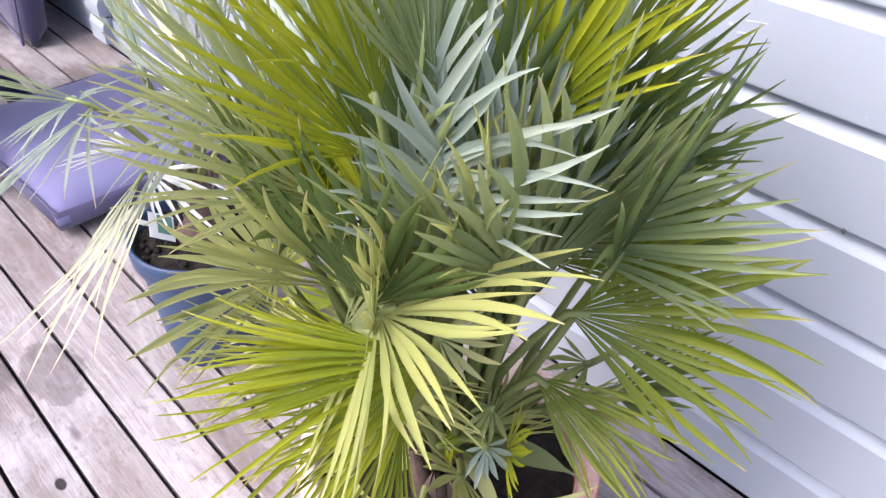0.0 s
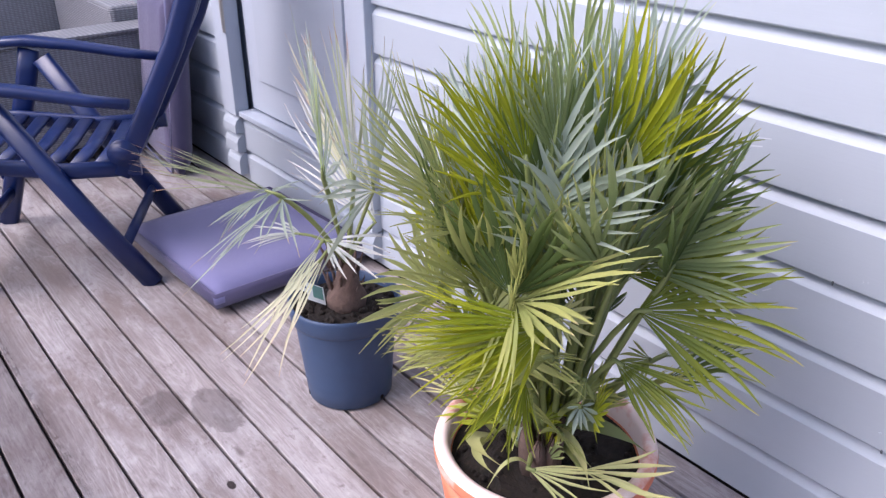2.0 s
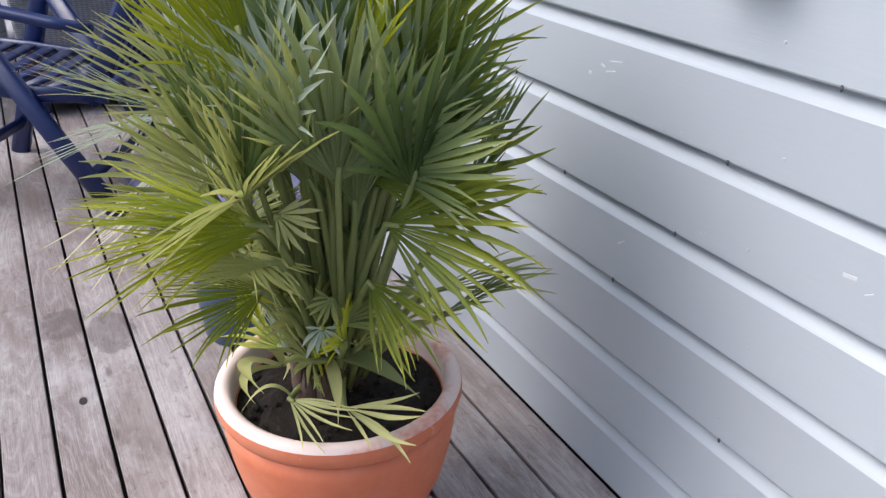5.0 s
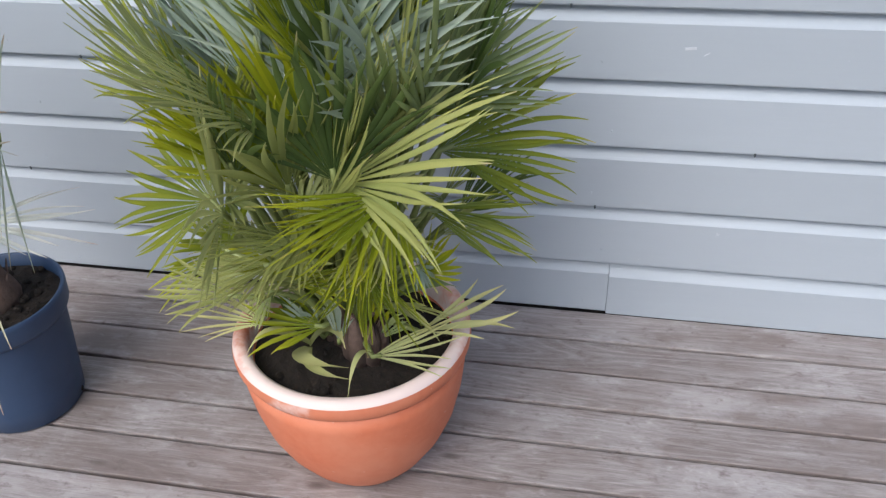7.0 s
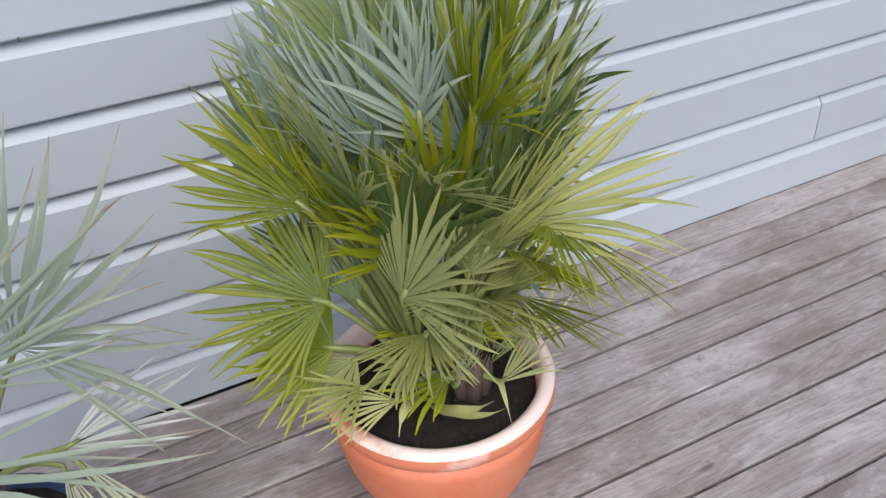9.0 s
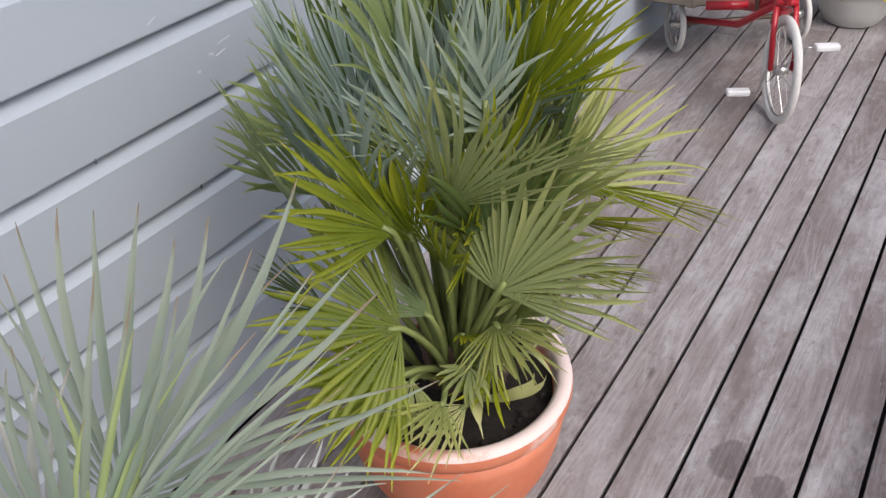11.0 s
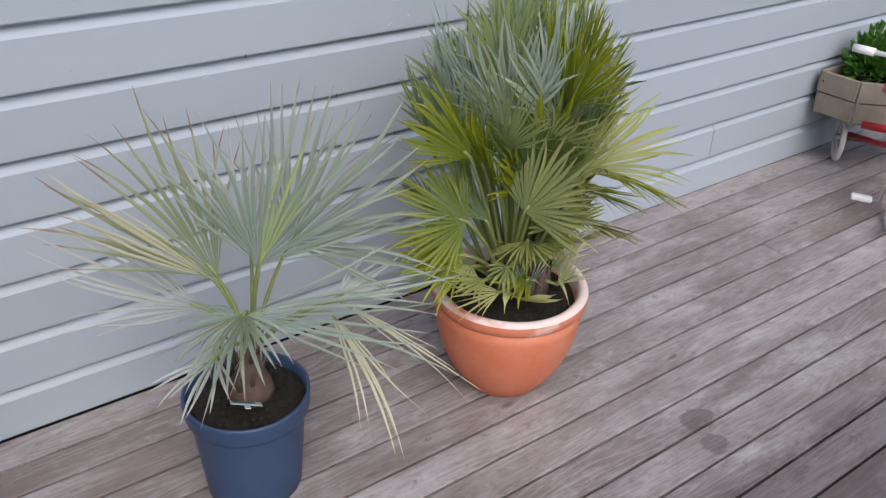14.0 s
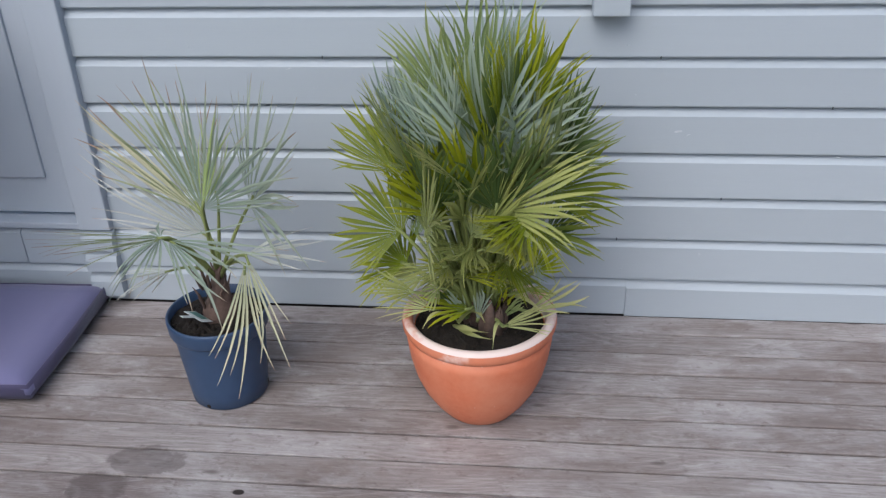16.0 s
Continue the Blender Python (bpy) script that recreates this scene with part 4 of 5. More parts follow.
tagged(part("soil", cap_disc((QX, QY, 0.240), 0.127, rough=0.012, seed=8, dome=0.012), SOIL, small_pot), "crumbly dark potting soil", kind="stuff")
for w in (255, 15, 135):
    c, s = math.cos(radians(w)), math.sin(radians(w))
    part("drain_hole", tube([(QX + 0.098 * c, QY + 0.098 * s, 0.014), (QX + 0.1068 * c, QY + 0.1068 * s, 0.014)], 0.006), SOIL, small_pot, "small dark drain hole")

palm2 = thing("young_fan_palm", (QX, QY, 0.235), "young sparse blue-green fan palm with drying fronds, in the blue pot", "palm")
bm = bmesh.new()
sweep(bm, [(QX + 0.01, QY, 0.235), (QX + 0.012, QY, 0.27), (QX + 0.016, QY, 0.31), (QX + 0.022, QY, 0.40)], [0.046, 0.050, 0.030, 0.013], n=10)
for k in range(16):
    w = k * 0.8
    h = 0.26 + 0.008 * k
    sweep(bm, [(QX + 0.03 * math.cos(w), QY + 0.03 * math.sin(w), h - 0.02), (QX + 0.042 * math.cos(w), QY + 0.042 * math.sin(w), h + 0.02), (QX + 0.052 * math.cos(w + 0.2), QY + 0.052 * math.sin(w + 0.2), h + 0.05)], [0.0055, 0.004, 0.001], n=5)
part("trunk", bm, FIBRE, palm2, "brown fibrous bulb-like trunk", smooth=True)
SPROUTS = itertools.count(700)


def young_leaf(hub, axis, face, blade, spread, leaflets, mat, droop):
    """A leaf of the young palm, its stalk rising from the neck of the trunk."""
    frond(palm2, (QX + 0.02 + 0.08 * (hub[0] - QX), QY + 0.08 * (hub[1] - QY), 0.375), hub, axis, face, blade, spread, leaflets, mat, droop=droop, seed=next(SPROUTS), cup=0.08, fuse=0.37, wide=0.70, thick=0.0036, ragged=0.12)


young_leaf((-0.735, -0.487, 0.592), (0.11, -0.08, 0.35), (0.34, 0.93, -0.06), 0.37, 125, 27, LEAF_BLUE, 0.03)
young_leaf((-0.735, -0.493, 0.594), (0.13, -0.07, 0.34), (0.34, 0.93, -0.06), 0.31, 26, 6, LEAF_LIME, 0.02)
young_leaf((-0.720, -0.420, 0.585), (-0.06, 0.03, 0.25), (0.45, 0.85, 0.15), 0.26, 75, 13, LEAF_GREY, 0.03)
young_leaf((-0.637, -0.425, 0.578), (0.18, -0.14, 0.30), (-0.70, -0.62, 0.25), 0.38, 135, 22, LEAF_BLUE, 0.05)
young_leaf((-0.782, -0.385, 0.525), (-0.17, 0.03, 0.34), (0.10, 0.98, -0.10), 0.41, 80, 18, LEAF_TIPPED, 0.03)
young_leaf((-0.790, -0.380, 0.520), (-0.30, 0.00, 0.30), (0.10, 0.98, -0.05), 0.40, 22, 6, LEAF_DRY, 0.03)
young_leaf((-0.800, -0.565, 0.552), (-0.167, -0.268, 0.125), (0.2, 0.1, 0.9), 0.34, 34, 17, LEAF_TIPPED, 0.04)
young_leaf((-0.815, -0.575, 0.555), (-0.70, -0.35, -0.30), (-0.2, -0.1, 0.95), 0.155, 200, 17, LEAF_BLUE, 0.24)
young_leaf((-0.806, -0.558, 0.540), (0.32, -0.285, 0.07), (-0.2, -0.35, 0.9), 0.42, 46, 12, LEAF_BLUE, 0.05)
young_leaf((-0.622, -0.560, 0.480), (0.045, -0.26, -0.19), (0.2, -0.8, 0.5), 0.30, 30, 7, LEAF_DRY, 0.03)
young_leaf((-0.610, -0.575, 0.512), (0.15, -0.256, -0.106), (0.1, 0.0, 0.95), 0.32, 16, 5, LEAF_DRY, 0.04)
young_leaf((-0.610, -0.565, 0.512), (0.16, 0.02, 0.02), (0.1, -0.3, 0.95), 0.18, 70, 9, LEAF_GREY, 0.06)
young_leaf((-0.796, -0.322, 0.415), (-0.30, -0.03, 0.25), (-0.3, -0.55, 0.75), 0.39, 50, 14, LEAF_GREY, 0.05)
young_leaf((-0.845, -0.500, 0.420), (-0.70, -0.60, 0.00), (0.1, 0.1, 0.95), 0.16, 90, 9, LEAF_GREY, 0.10)

tag = thing("plant_label", (-0.80, -0.50, 0.25), "white plant label card with a green picture, stuck in the soil", "label")
M = Matrix.Translation((-0.795, -0.502, 0.282)) @ Euler((radians(-32), radians(12), radians(-25))).to_matrix().to_4x4()
part("card", boxed((-0.032, -0.024, -0.0006), (0.032, 0.024, 0.0006), 0.0003, M), LABEL, tag)
part("print", boxed((-0.028, -0.008, 0.0007), (0.018, 0.020, 0.0011), 0.0, M), LABEL_GREEN, tag, "green picture print")
part("stem", boxed((-0.006, -0.07, -0.0006), (0.006, -0.0245, 0.0006), 0.0002, M), LABEL, tag)

# ---- loose furniture at the far end ----
def pillow_box(lo, hi, puff, m, n=14):
    """A stuffed square cushion with rounded edges."""
    bm = bmesh.new()
    sx, sy, sz = [(b_ - a) / 2 for a, b_ in zip(lo, hi)]
    c = Vector([(b_ + a) / 2 for a, b_ in zip(lo, hi)])
    for side in (-1, 1):
        grid = []
        for i in range(n + 1):
            row = []
            for j in range(n + 1):
                u, v = -1 + 2 * i / n, -1 + 2 * j / n
                e = max(abs(u), abs(v))
                r = (1 - max(0.0, (e - 0.82) / 0.18) ** 2.2 * 0.75)
                z = sz * r + puff * (1 - u * u) * (1 - v * v) + 0.004 * noise.noise((u * 2.2, v * 2.2, side * 3.0))
                row.append(bm.verts.new(c + Vector((sx * u, sy * v, side * z))))
            grid.append(row)
        for i in range(n):
            for j in range(n):
                bm.faces.new((grid[i][j], grid[i + 1][j], grid[i + 1][j + 1], grid[i][j + 1]))
        if side == -1:
            low = grid
    for i in range(n):
        for a, b_ in (((i, 0), (i + 1, 0)), ((i, n), (i + 1, n)), ((0, i), (0, i + 1)), ((n, i), (n, i + 1))):
            bm.faces.new((low[a[0]][a[1]], low[b_[0]][b_[1]], grid[b_[0]][b_[1]], grid[a[0]][a[1]]))
    bmesh.ops.transform(bm, matrix=m, verts=bm.verts)
    return bm


cush = thing("floor_cushion", (-1.62, -0.29, 0.0), "flat lilac-purple square canvas cushion lying on the deck by the door", "cushion")
M = Matrix.Translation((-1.625, -0.285, 0.048)) @ Matrix.Rotation(radians(2), 4, "Z")
part("pad", pillow_box((-0.315, -0.285, -0.042), (0.315, 0.255, 0.042), 0.008, M), PURPLE, cush, smooth=True)
part("side_band", tube([M @ Vector(p) for p in ((-0.312, -0.282, 0), (0, -0.286, 0), (0.312, -0.282, 0), (0.316, -0.01, 0), (0.312, 0.252, 0), (0, 0.256, 0), (-0.312, 0.252, 0), (-0.316, -0.01, 0))], 0.004, 0.026, n=8, closed=True), PURPLE_DARK, cush, "darker purple side band", smooth=True)
up = thing("upright_cushion", (-2.62, -0.135, 0.0), "dark purple chair cushion stood on edge against the house wall", "cushion")
M = Matrix.Translation((-2.62, -0.135, 0.36)) @ Euler((radians(84), 0, radians(-6))).to_matrix().to_4x4()
part("pad", pillow_box((-0.20, -0.355, -0.05), (0.20, 0.355, 0.05), 0.012, M), PURPLE_DARK, up, smooth=True)
part("piping", tube([M @ Vector(p) for p in ((-0.198, -0.345, 0.040), (0.198, -0.345, 0.040), (0.198, 0.345, 0.040), (-0.198, 0.345, 0.040))], 0.005, n=6, closed=True), PURPLE, up, "lilac piping", smooth=True)

# folding garden chair: f forward, l across, z up from its near rear foot
CF, CL, C0 = Vector((-0.537, -0.844, 0)), Vector((-0.857, 0.517, 0)).normalized(), Vector((-1.599, -0.643, 0))


def cp(f, l, z):
    return C0 + CF * f + CL * l + Vector((0, 0, z))


chair = thing("garden_chair", cp(0.3, 0.28, 0), "dark blue plastic folding garden chair with slatted seat and back", "chair")
for l in (0.0, 0.557):
    part("front_leg", tube([cp(0.605, l, 0.0), cp(0.52, l, 0.25), cp(0.42, l, 0.55), cp(0.40, l, 0.625)], 0.020, 0.034, n=12, up=CF, squarish=0.7), CHAIR, chair, smooth=True)
    part("rear_leg", tube([cp(-0.005, l + (0.028 if l < 0.1 else -0.028), 0.0), cp(0.15, l + (0.028 if l < 0.1 else -0.028), 0.24), cp(0.36, l + (0.02 if l < 0.1 else -0.02), 0.60)], 0.020, 0.032, n=12, up=CF, squarish=0.7), CHAIR, chair, smooth=True)
    part("armrest", tube([cp(0.53, l, 0.640), cp(0.50, l, 0.650), cp(0.40, l, 0.652), cp(0.25, l, 0.632), cp(0.08, l, 0.600), cp(-0.03, l, 0.585)], [0.022, 0.030, 0.032, 0.028, 0.024, 0.020], [0.010, 0.016, 0.018, 0.017, 0.016, 0.014], n=12, squarish=0.7), CHAIR, chair, smooth=True)
    part("seat_rail", tube([cp(0.66, l + (0.05 if l < 0.1 else -0.05), 0.425), cp(0.45, l + (0.05 if l < 0.1 else -0.05), 0.405), cp(0.2, l + (0.05 if l < 0.1 else -0.05), 0.375), cp(-0.02, l + (0.05 if l < 0.1 else -0.05), 0.38)], 0.014, 0.026, n=10, squarish=0.7), CHAIR, chair, smooth=True)
    part("back_rail", tube([cp(0.04, l + (0.05 if l < 0.1 else -0.05), 0.36), cp(-0.05, l + (0.05 if l < 0.1 else -0.05), 0.52), cp(-0.17, l + (0.05 if l < 0.1 else -0.05), 0.74), cp(-0.27, l + (0.05 if l < 0.1 else -0.05), 0.98), cp(-0.31, l + (0.05 if l < 0.1 else -0.05), 1.10)], 0.015, 0.030, n=10, up=CF, squarish=0.7), CHAIR, chair, smooth=True)
part("stretcher", tube([cp(0.565, 0.01, 0.12), cp(0.565, 0.547, 0.12)], 0.014, 0.022, n=10), CHAIR, chair, smooth=True)
part("stretcher", tube([cp(0.07, 0.03, 0.12), cp(0.07, 0.53, 0.12)], 0.014, 0.022, n=10), CHAIR, chair, smooth=True)
part("front_edge", tube([cp(0.675, 0.05, 0.427), cp(0.70, 0.12, 0.425), cp(0.71, 0.28, 0.423), cp(0.70, 0.44, 0.425), cp(0.675, 0.507, 0.427)], 0.020, 0.016, n=10), CHAIR, chair, smooth=True)
for i in range(9):
    f = 0.03 + 0.07 * i
    z = 0.375 + 0.05 * max(0.0, (f - 0.15)) / 0.5
    part("seat_slat", tube([cp(f, 0.055, z + 0.008), cp(f, 0.28, z), cp(f, 0.502, z + 0.008)], 0.025, 0.007, n=8, squarish=0.6), CHAIR, chair, smooth=True)
for i in range(6):
    l = 0.10 + 0.0715 * i
    part("back_slat", tube([cp(0.02, l, 0.40), cp(-0.055, l, 0.53), cp(-0.175, l, 0.75), cp(-0.272, l, 0.98), cp(-0.305, l, 1.09)], 0.024, 0.007, n=8, up=CF, squarish=0.6), CHAIR, chair, smooth=True)
part("back_top", tube([cp(-0.31, 0.05, 1.095), cp(-0.315, 0.28, 1.11), cp(-0.31, 0.507, 1.095)], 0.020, 0.026, n=10), CHAIR, chair, smooth=True)
for l in (0.05, 0.507):
    part("hinge_plate", tube([cp(0.02, l - 0.02, 0.43), cp(0.02, l + 0.02, 0.43)], 0.045, 0.040, n=16), CHAIR, chair, smooth=True)


def wicker_block(parent, name, lo, hi, mat=None, m=None):
    return part(name, boxed(lo, hi, 0.018, m), mat or WICKER, parent)


sofa = thing("wicker_armchair", (-3.38, -0.45, 0.0), "grey wicker lounge armchair with pale cushion, beside the house wall", "armchair")
wicker_block(sofa, "armrest", (-2.98, -0.80, 0.07), (-2.82, -0.07, 0.525))
wicker_block(sofa, "armrest", (-3.98, -0.82, 0.07), (-3.84, -0.07, 0.56))
wicker_block(sofa, "backrest", (-3.84, -0.20, 0.07), (-2.98, -0.06, 0.60))
wicker_block(sofa, "seat_base", (-3.84, -0.79, 0.07), (-2.98, -0.20, 0.26))
part("seat_cushion", pillow_box((-0.42, -0.30, -0.055), (0.42, 0.30, 0.055), 0.015, Matrix.Translation((-3.41, -0.52, 0.318))), CUSHION_GREY, sofa, "pale grey seat cushion", smooth=True)
part("arm_cap", boxed((-2.99, -0.815, 0.52), (-2.81, -0.06, 0.535), 0.008), WICKER, sofa)
for x in (-2.90, -3.91):
    for y in (-0.75, -0.12):
        part("foot", boxed((x - 0.03, y - 0.03, 0.0), (x + 0.03, y + 0.03, 0.075), 0.006), CHAIR, sofa, "dark plastic foot")

sofa2 = thing("wicker_sofa", (-4.15, -1.3, 0.0), "grey wicker sofa back along the far wall", "sofa")
wicker_block(sofa2, "backrest", (-4.50, -0.92, 0.07), (-4.36, -0.15, 0.66))

table = thing("wicker_table", (-3.15, -1.62, 0.0), "low grey wicker table with a glass top", "table")
M = Matrix.Translation((-2.76, -1.235, 0)) @ Matrix.Rotation(radians(-10), 4, "Z")
wicker_block(table, "apron", (-0.05, -0.80, 0.09), (0.0, 0.0, 0.445), WICKER, M)
wicker_block(table, "apron", (-0.76, -0.80, 0.09), (-0.71, 0.0, 0.445), WICKER, M)
wicker_block(table, "apron", (-0.71, -0.045, 0.33), (-0.05, 0.0, 0.445), WICKER_DARK, M)
wicker_block(table, "apron", (-0.71, -0.80, 0.09), (-0.05, -0.755, 0.445), WICKER_DARK, M)
wicker_block(table, "shelf", (-0.71, -0.755, 0.10), (-0.05, -0.01, 0.14), WICKER_DARK, M)
part("glass_top", boxed((-0.765, -0.805, 0.4495), (0.005, 0.005, 0.4575), 0.002, M), GLASS, table, "clear glass top")
part("rim_frame", boxed((-0.765, -0.006, 0.4455), (0.005, 0.006, 0.449), 0.001, M), WICKER_DARK, table)
for x in (-0.03, -0.73):
    for y in (-0.03, -0.77):
        part("leg", boxed((x - 0.025, y - 0.025, 0.0), (x + 0.025, y + 0.025, 0.095), 0.005, M), WICKER, table)
cup = thing("blue_cup", (-2.90, -1.33, 0.14), "small bright blue cup on the shelf of the wicker table", "cup")
part("cup_body", lathe([(0.0, 0.0), (0.022, 0.0), (0.030, 0.07), (0.027, 0.07), (0.020, 0.006), (0.0, 0.006)], (-2.90, -1.33, 0.1405), 20), plain("bright_blue_plastic", (0.08, 0.30, 0.55), 0.4), cup, smooth=True)

# ---- tricycle planter and flower bowl at the other end ----
TF = Vector((-0.788, -0.616, 0))
TL = Vector((0.616, -0.788, 0))
TC = Vector((1.664, -0.583, 0))


def tp(f, l, z):
    """f back from the front wheel's foot, l across (towards the open side), z up."""
    return TC - TF * f + TL * l + Vector((0, 0, z))


trike = thing("tricycle_planter", tp(0.3, 0, 0), "old red child's tricycle with white tyres carrying a wooden planter crate", "tricycle")


def wheel(name, f, l, r, thick, turn=0.0):
    c = tp(f, l, r + thick * 0.2)
    d = (TF * math.cos(turn) + TL * math.sin(turn)).normalized()
    ax = d.cross(Vector((0, 0, 1))).normalized()
    ring = [c + (d * math.cos(q) + Vector((0, 0, 1)) * math.sin(q)) * (r - thick) for q in [2 * math.pi * k / 36 for k in range(36)]]
    w = part(name, tube([c - ax * 0.018, c + ax * 0.018], 0.016, n=12), METAL, trike, "dull chrome wheel hub", smooth=True)
    part("tyre", tube(ring, thick, n=10, up=ax, closed=True), TYRE, w, "white rubber tyre", smooth=True)
    inner = [c + (p - c) * (1 - thick * 0.9 / (r - thick)) for p in ring]
    part("rim", tube(inner, thick * 0.55, thick * 0.35, n=6, up=ax, closed=True), METAL, w, smooth=True)
    bm = bmesh.new()
    for k in range(16):
        sweep(bm, [c + ax * 0.012 * (-1) ** k, inner[(k * 36) // 16]], 0.0012, n=4)
    part("spokes", bm, METAL, w, "thin wire spokes")
    return c, ax


fc, fa = wheel("front_wheel", 0.0, 0.0, 0.165, 0.013, radians(-9))
wheel("rear_wheel", 0.584, -0.13, 0.10, 0.011)
wheel("rear_wheel", 0.584, 0.33, 0.10, 0.011)
for sgn in (-1, 1):
    part("fork_blade", tube([fc + fa * 0.032 * sgn, fc + fa * 0.034 * sgn + Vector((0, 0, 0.10)) - TF * 0.02, fc + fa * 0.028 * sgn + Vector((0, 0, 0.19)) - TF * 0.045], 0.009, 0.006, n=8), RED, trike, smooth=True)
    cr = fc + fa * 0.045 * sgn - (TF * 0.030 + Vector((0, 0, 0.085))) * sgn
    part("crank", tube([fc + fa * 0.030 * sgn, fc + fa * 0.045 * sgn, cr, cr + fa * 0.02 * sgn], 0.005, n=7), METAL, trike, smooth=True)
    part("pedal", boxed((-0.036, -0.016, -0.010), (0.036, 0.016, 0.010), 0.006, Matrix.Translation(cr + fa * 0.060 * sgn) @ Matrix.Rotation(math.atan2(fa.y, fa.x), 4, "Z")), WHITE, trike, "white plastic pedal block", smooth=False)
crown = fc + Vector((0, 0, 0.195)) - TF * 0.047
part("fork_crown", tube([crown - fa * 0.032, crown + fa * 0.032], 0.012, n=8), RED, trike, smooth=True)
head = crown - TF * 0.03 + Vector((0, 0, 0.10))
part("head_tube", tube([crown + Vector((0, 0, -0.005)), head], 0.017, n=12), RED, trike, smooth=True)
part("head_band", tube([crown + (head - crown) * 0.45, crown + (head - crown) * 0.7], 0.0185, n=12), WHITE, trike, "white band", smooth=True)
stem = head - TF * 0.03 + Vector((0, 0, 0.13))
part("stem", tube([head, stem], 0.010, n=8), STEEL, trike, "rusty handlebar stem", smooth=True)
fb = Matrix.Rotation(radians(13), 3, "Z") @ fa
part("handlebar", tube([stem - fb * 0.19 - TF * 0.05, stem - fb * 0.10, stem, stem + fb * 0.10, stem + fb * 0.19 - TF * 0.05], 0.009, n=10), WHITE, trike, "cream handlebar", smooth=True)
for sgn in (-1, 1):
    part("grip", tube([stem + fb * 0.185 * sgn - TF * 0.045, stem + fb * 0.25 * sgn - TF * 0.085], 0.015, n=10), WHITE, trike, "white hand grip", smooth=True)
part("main_tube", tube([crown + (head - crown) * 0.3, tp(0.30, 0.04, 0.255), tp(0.58, 0.10, 0.16)], 0.019, n=10), RED, trike, smooth=True)
part("lower_tube", tube([crown + (head - crown) * 0.1, tp(0.30, -0.02, 0.20), tp(0.57, -0.10, 0.125)], 0.012, n=8), RED, trike, smooth=True)
part("lower_tube", tube([crown + (head - crown) * 0.1, tp(0.30, 0.10, 0.20), tp(0.57, 0.29, 0.125)], 0.012, n=8), RED, trike, smooth=True)
part("cross_tube", tube([tp(0.40, -0.10, 0.235), tp(0.36, 0.03, 0.240)], 0.016, n=10), RED, trike, smooth=True)
part("rear_axle", tube([tp(0.584, -0.14, 0.102), tp(0.584, 0.34, 0.102)], 0.008, n=8), STEEL, trike, smooth=True)
sd = tp(0.235, -0.02, 0.405)
part("seat_post", tube([tp(0.26, 0.02, 0.25), sd], 0.010, n=8), STEEL, trike, smooth=True)
part("saddle", tube([sd + TF * 0.09 + Vector((0, 0, 0.012)), sd + TF * 0.04 + Vector((0, 0, 0.012)), sd - TF * 0.05 + Vector((0, 0, 0.015)), sd - TF * 0.10 + Vector((0, 0, 0.02))], [0.018, 0.035, 0.075, 0.060], [0.015, 0.018, 0.020, 0.017], n=14), PINK, trike, "sun-bleached red saddle", smooth=True)

crate = thing("planter_crate", (2.13, -0.27, 0.215), "weathered grey wooden planter crate carried by the tricycle", "planter")
PLAN = [Vector(p) for p in ((1.918, -0.040, 0), (1.922, -0.205, 0), (2.205, -0.505, 0), (2.425, -0.330, 0), (2.190, -0.045, 0))]
MID = sum(PLAN, Vector()) / 5
for i in range(5):
    p, q = PLAN[i], PLAN[(i + 1) % 5]
    for k, (z0, z1) in enumerate(((0.222, 0.305), (0.309, 0.392))):
        grow = 0.985 + 0.018 * k
        a, b_ = MID + (p - MID) * grow, MID + (q - MID) * grow
        d = (b_ - a).normalized()
        w = (b_ - a).length
        MB = Matrix.Translation(a) @ Matrix.Rotation(math.atan2(d.y, d.x), 4, "Z")
        part("board", boxed((0.001, -0.009, z0), (w - 0.001, 0.009, z1), 0.003, MB), CRATE, crate)
    MB = Matrix.Translation(MID + (p - MID) * 0.93)
    part("corner_post", boxed((-0.014, -0.014, 0.215), (0.014, 0.014, 0.385), 0.003, MB), CRATE, crate)
bm = bmesh.new()
lo = [bm.verts.new(MID + (p - MID) * 0.955 + Vector((0, 0, 0.216))) for p in PLAN]
hi = [bm.verts.new(MID + (p - MID) * 0.955 + Vector((0, 0, 0.352))) for p in PLAN]
bm.faces.new(lo)
top = bm.faces.new(hi)
for i in range(5):
    bm.faces.new((lo[i], lo[(i + 1) % 5], hi[(i + 1) % 5], hi[i]))
g = random.Random(21)
for _ in range(120):
    p = MID + (PLAN[g.randrange(5)] - MID) * 0.9 * g.random() + (PLAN[g.randrange(5)] - MID) * 0.2 * g.random()
    vs = bmesh.ops.create_icosphere(bm, subdivisions=1, radius=g.uniform(0.004, 0.011))["verts"]
    bmesh.ops.translate(bm, verts=vs, vec=(p.x, p.y, 0.354))
part("soil", bm, SOIL, crate, "dark potting soil")


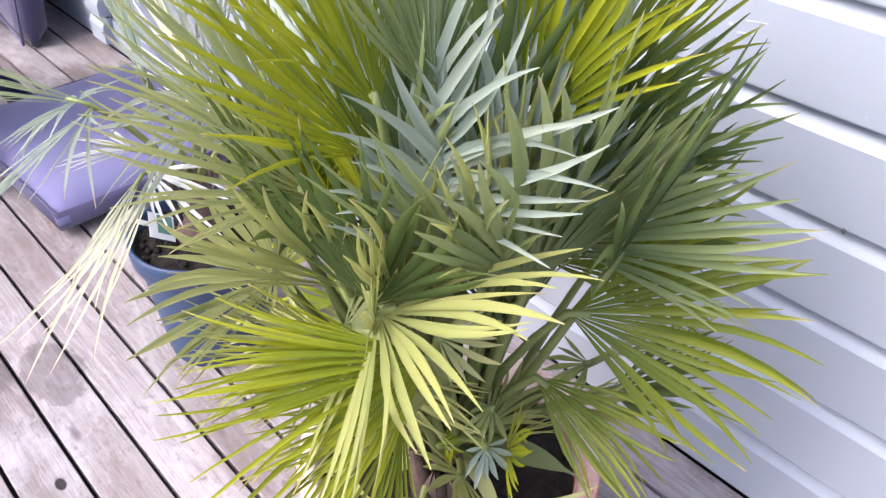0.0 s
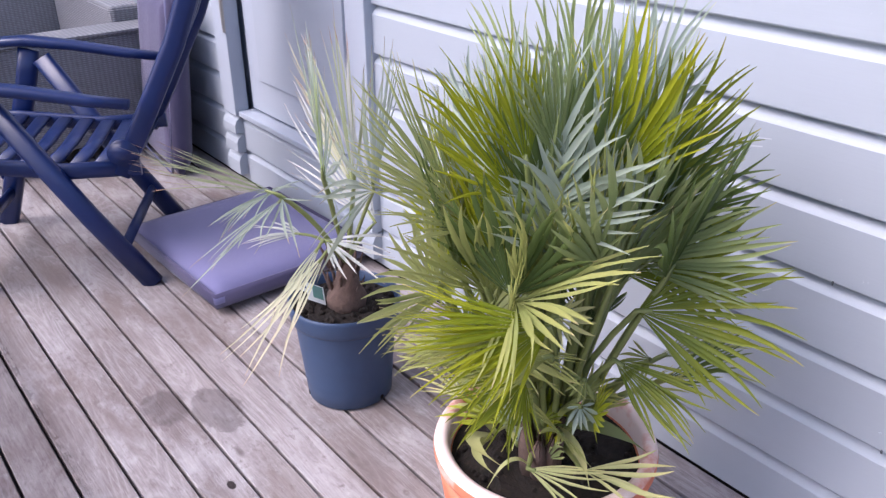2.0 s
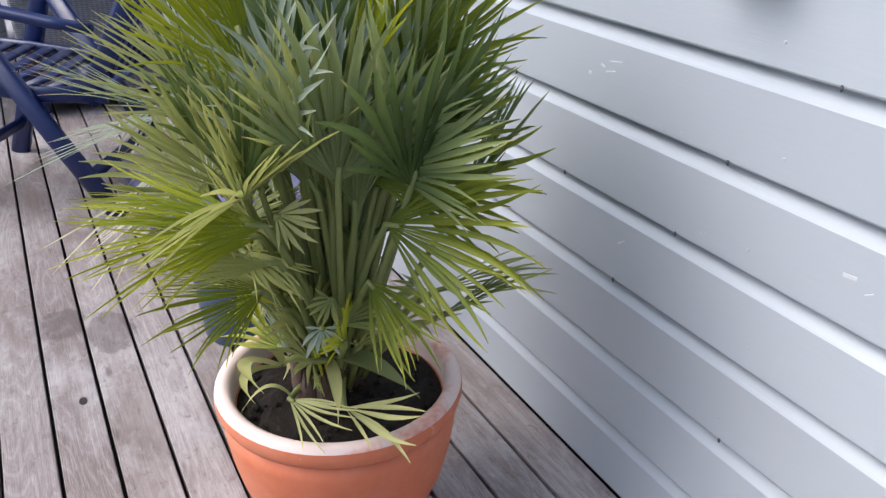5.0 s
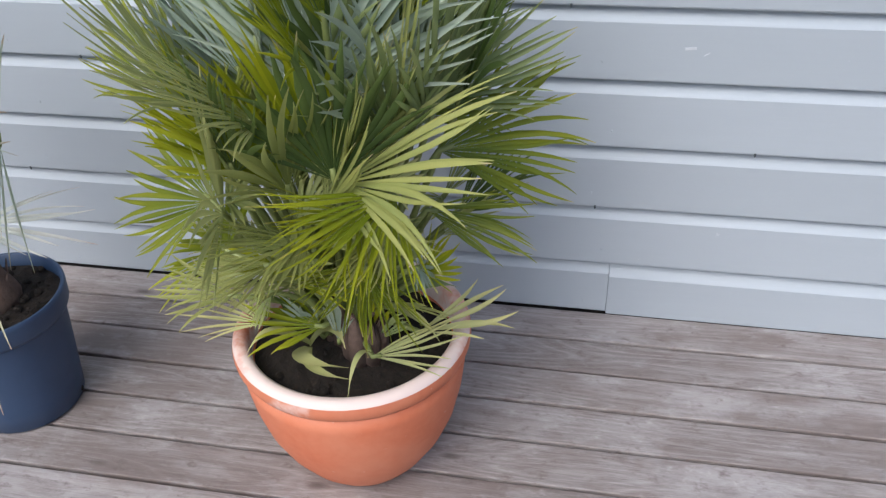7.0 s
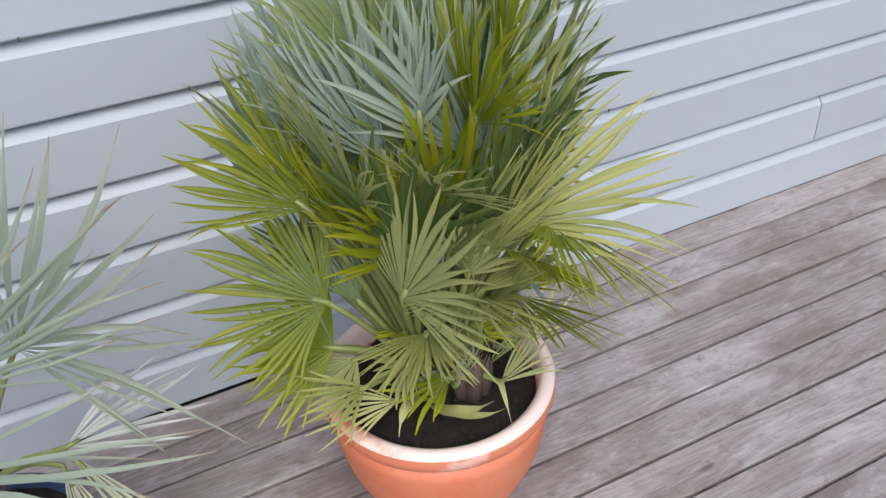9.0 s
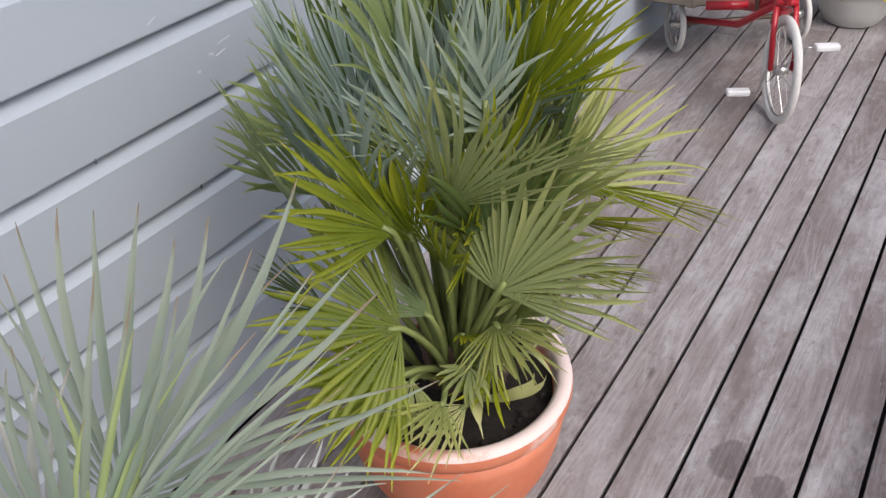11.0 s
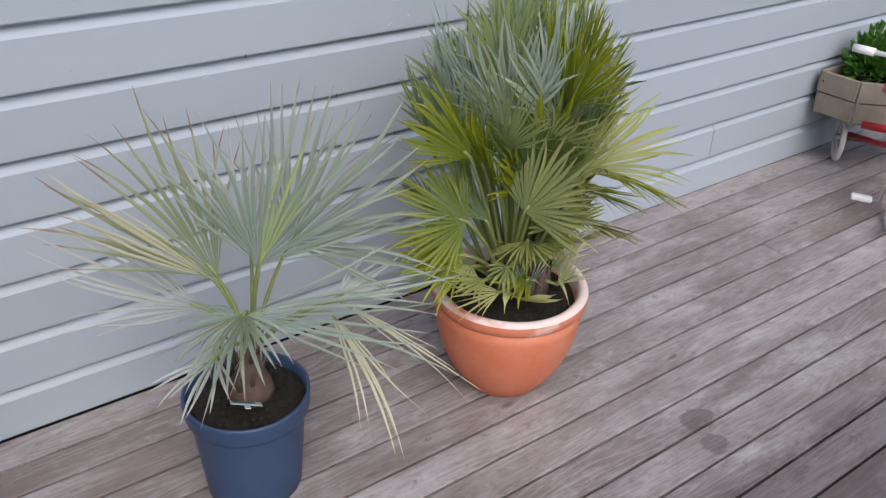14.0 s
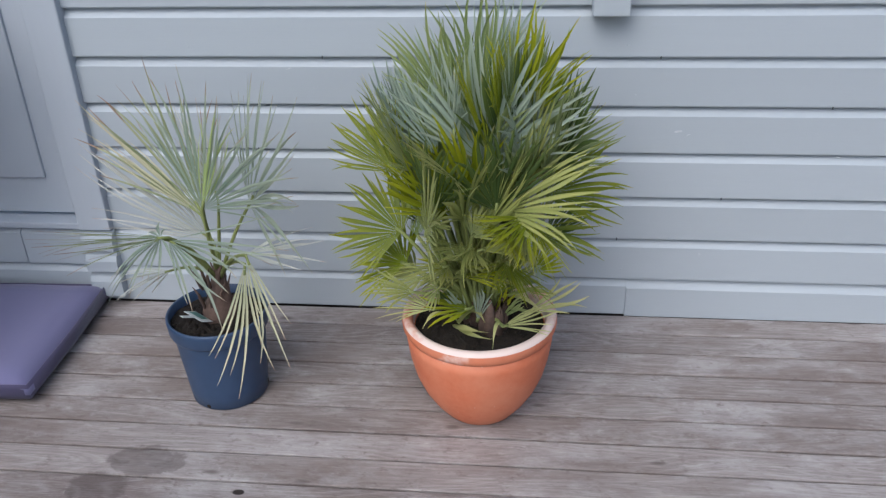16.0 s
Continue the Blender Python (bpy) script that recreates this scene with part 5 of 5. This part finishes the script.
def leafy(seed, centre, rx, ry, rz, count, size, lean=0.5):
    """A loose clump of small pointed leaves, denser towards the outside."""
    g = random.Random(seed)
    verts, faces, uvs = [], [], []
    for _ in range(count):
        d = Vector((g.gauss(0, 1), g.gauss(0, 1), abs(g.gauss(0, 1)) * 0.9 - 0.15)).normalized()
        q = g.random() ** 0.4
        lump = 0.75 + 0.4 * noise.noise(d * 2.3 + Vector((seed, 0, 0)))
        p = Vector(centre) + Vector((d.x * rx, d.y * ry, d.z * rz)) * q * lump
        a = (d + Vector((g.uniform(-1, 1), g.uniform(-1, 1), g.uniform(-0.4, 0.8))) * lean).normalized()
        s = a.cross(Vector((g.uniform(-1, 1), g.uniform(-1, 1), 1))).normalized()
        L = size * g.uniform(0.6, 1.35)
        k = len(verts)
        nrm = a.cross(s) * L * 0.12
        verts += [p, p + a * L * 0.45 + s * L * 0.28 + nrm, p + a * L - nrm, p + a * L * 0.45 - s * L * 0.28 + nrm]
        uvs += [(0.5, 0.0), (0.0, 0.5), (0.5, 1.0), (1.0, 0.5)]
        faces += [(k, k + 1, k + 2), (k, k + 2, k + 3)]
    return verts, faces, uvs


def blossoms(seed, centre, rx, ry, rz, count, size, petals=5, low=0.0):
    """Small open flowers scattered over a clump."""
    g = random.Random(seed)
    verts, faces = [], []
    for _ in range(count):
        d = Vector((g.gauss(0, 1), g.gauss(0, 1), abs(g.gauss(0, 0.9)) + low)).normalized()
        p = Vector(centre) + Vector((d.x * rx, d.y * ry, d.z * rz)) * g.uniform(0.85, 1.1)
        nrm = (d + Vector((g.uniform(-0.5, 0.5), g.uniform(-0.5, 0.5), 0.5))).normalized()
        s = nrm.orthogonal().normalized()
        w = nrm.cross(s)
        L = size * g.uniform(0.75, 1.2)
        for j in range(petals):
            q = 2 * math.pi * j / petals
            a, b_ = s * math.cos(q) + w * math.sin(q), s * math.cos(q + 0.55) + w * math.sin(q + 0.55)
            c = s * math.cos(q - 0.55) + w * math.sin(q - 0.55)
            k = len(verts)
            verts += [p, p + b_ * L * 0.7 + nrm * L * 0.15, p + a * L + nrm * L * 0.22, p + c * L * 0.7 + nrm * L * 0.15]
            faces += [(k, k + 1, k + 2), (k, k + 2, k + 3)]
    return verts, faces, None


def plant(name, at, label, category, clumps):
    ob = thing(name, at, label, category)
    for nm, data, mat, lb in clumps:
        raw(nm, *data, mat, ob, lb, smooth=False)
    return ob


h1 = Vector((2.08, -0.16, 0.42))
plant("herb_plant", (h1.x, h1.y, 0.355), "bushy bright green herb growing in the wooden crate", "plant",
      [("foliage", leafy(3, h1 + Vector((0, 0, -0.02)), 0.13, 0.13, 0.20, 900, 0.035), HERB, "")])
h2 = Vector((2.27, -0.36, 0.42))
plant("white_flower_plant", (h2.x, h2.y, 0.355), "white-flowering bedding plant growing in the wooden crate", "plant",
      [("foliage", leafy(4, h2 + Vector((0, 0, -0.02)), 0.15, 0.15, 0.18, 600, 0.03), HERB, ""), ("blossoms", blossoms(5, h2, 0.16, 0.16, 0.21, 150, 0.02), PETAL, "white blossoms")])

bowl = thing("flower_bowl", (2.63, -0.63, 0.0), "white glazed bowl planter on the deck", "plant pot")
part("bowl_body", lathe([(0.0, 0.0), (0.092, 0.0), (0.103, 0.006), (0.130, 0.055), (0.146, 0.11), (0.152, 0.132), (0.158, 0.137), (0.158, 0.152), (0.149, 0.154), (0.142, 0.13), (0.0, 0.12)], (2.63, -0.63, 0.001), 48), BOWL, bowl, smooth=True)
tagged(part("soil", cap_disc((2.63, -0.63, 0.135), 0.14, seed=6), SOIL, bowl, "dark potting soil"), "crumbly dark potting soil", kind="stuff")
plant("green_plant", (2.60, -0.55, 0.16), "leafy bright green plant in the white bowl", "plant",
      [("foliage", leafy(12, (2.61, -0.55, 0.19), 0.16, 0.16, 0.23, 1000, 0.050), HERB, "")])
plant("yellow_flower_plant", (2.67, -0.72, 0.16), "yellow-flowering bedding plant in the white bowl", "plant",
      [("foliage", leafy(13, (2.63, -0.75, 0.155), 0.15, 0.17, 0.14, 700, 0.035), HERB, ""), ("blossoms", blossoms(14, (2.62, -0.77, 0.15), 0.16, 0.19, 0.17, 130, 0.016, 6), YELLOW, "yellow blossoms")])
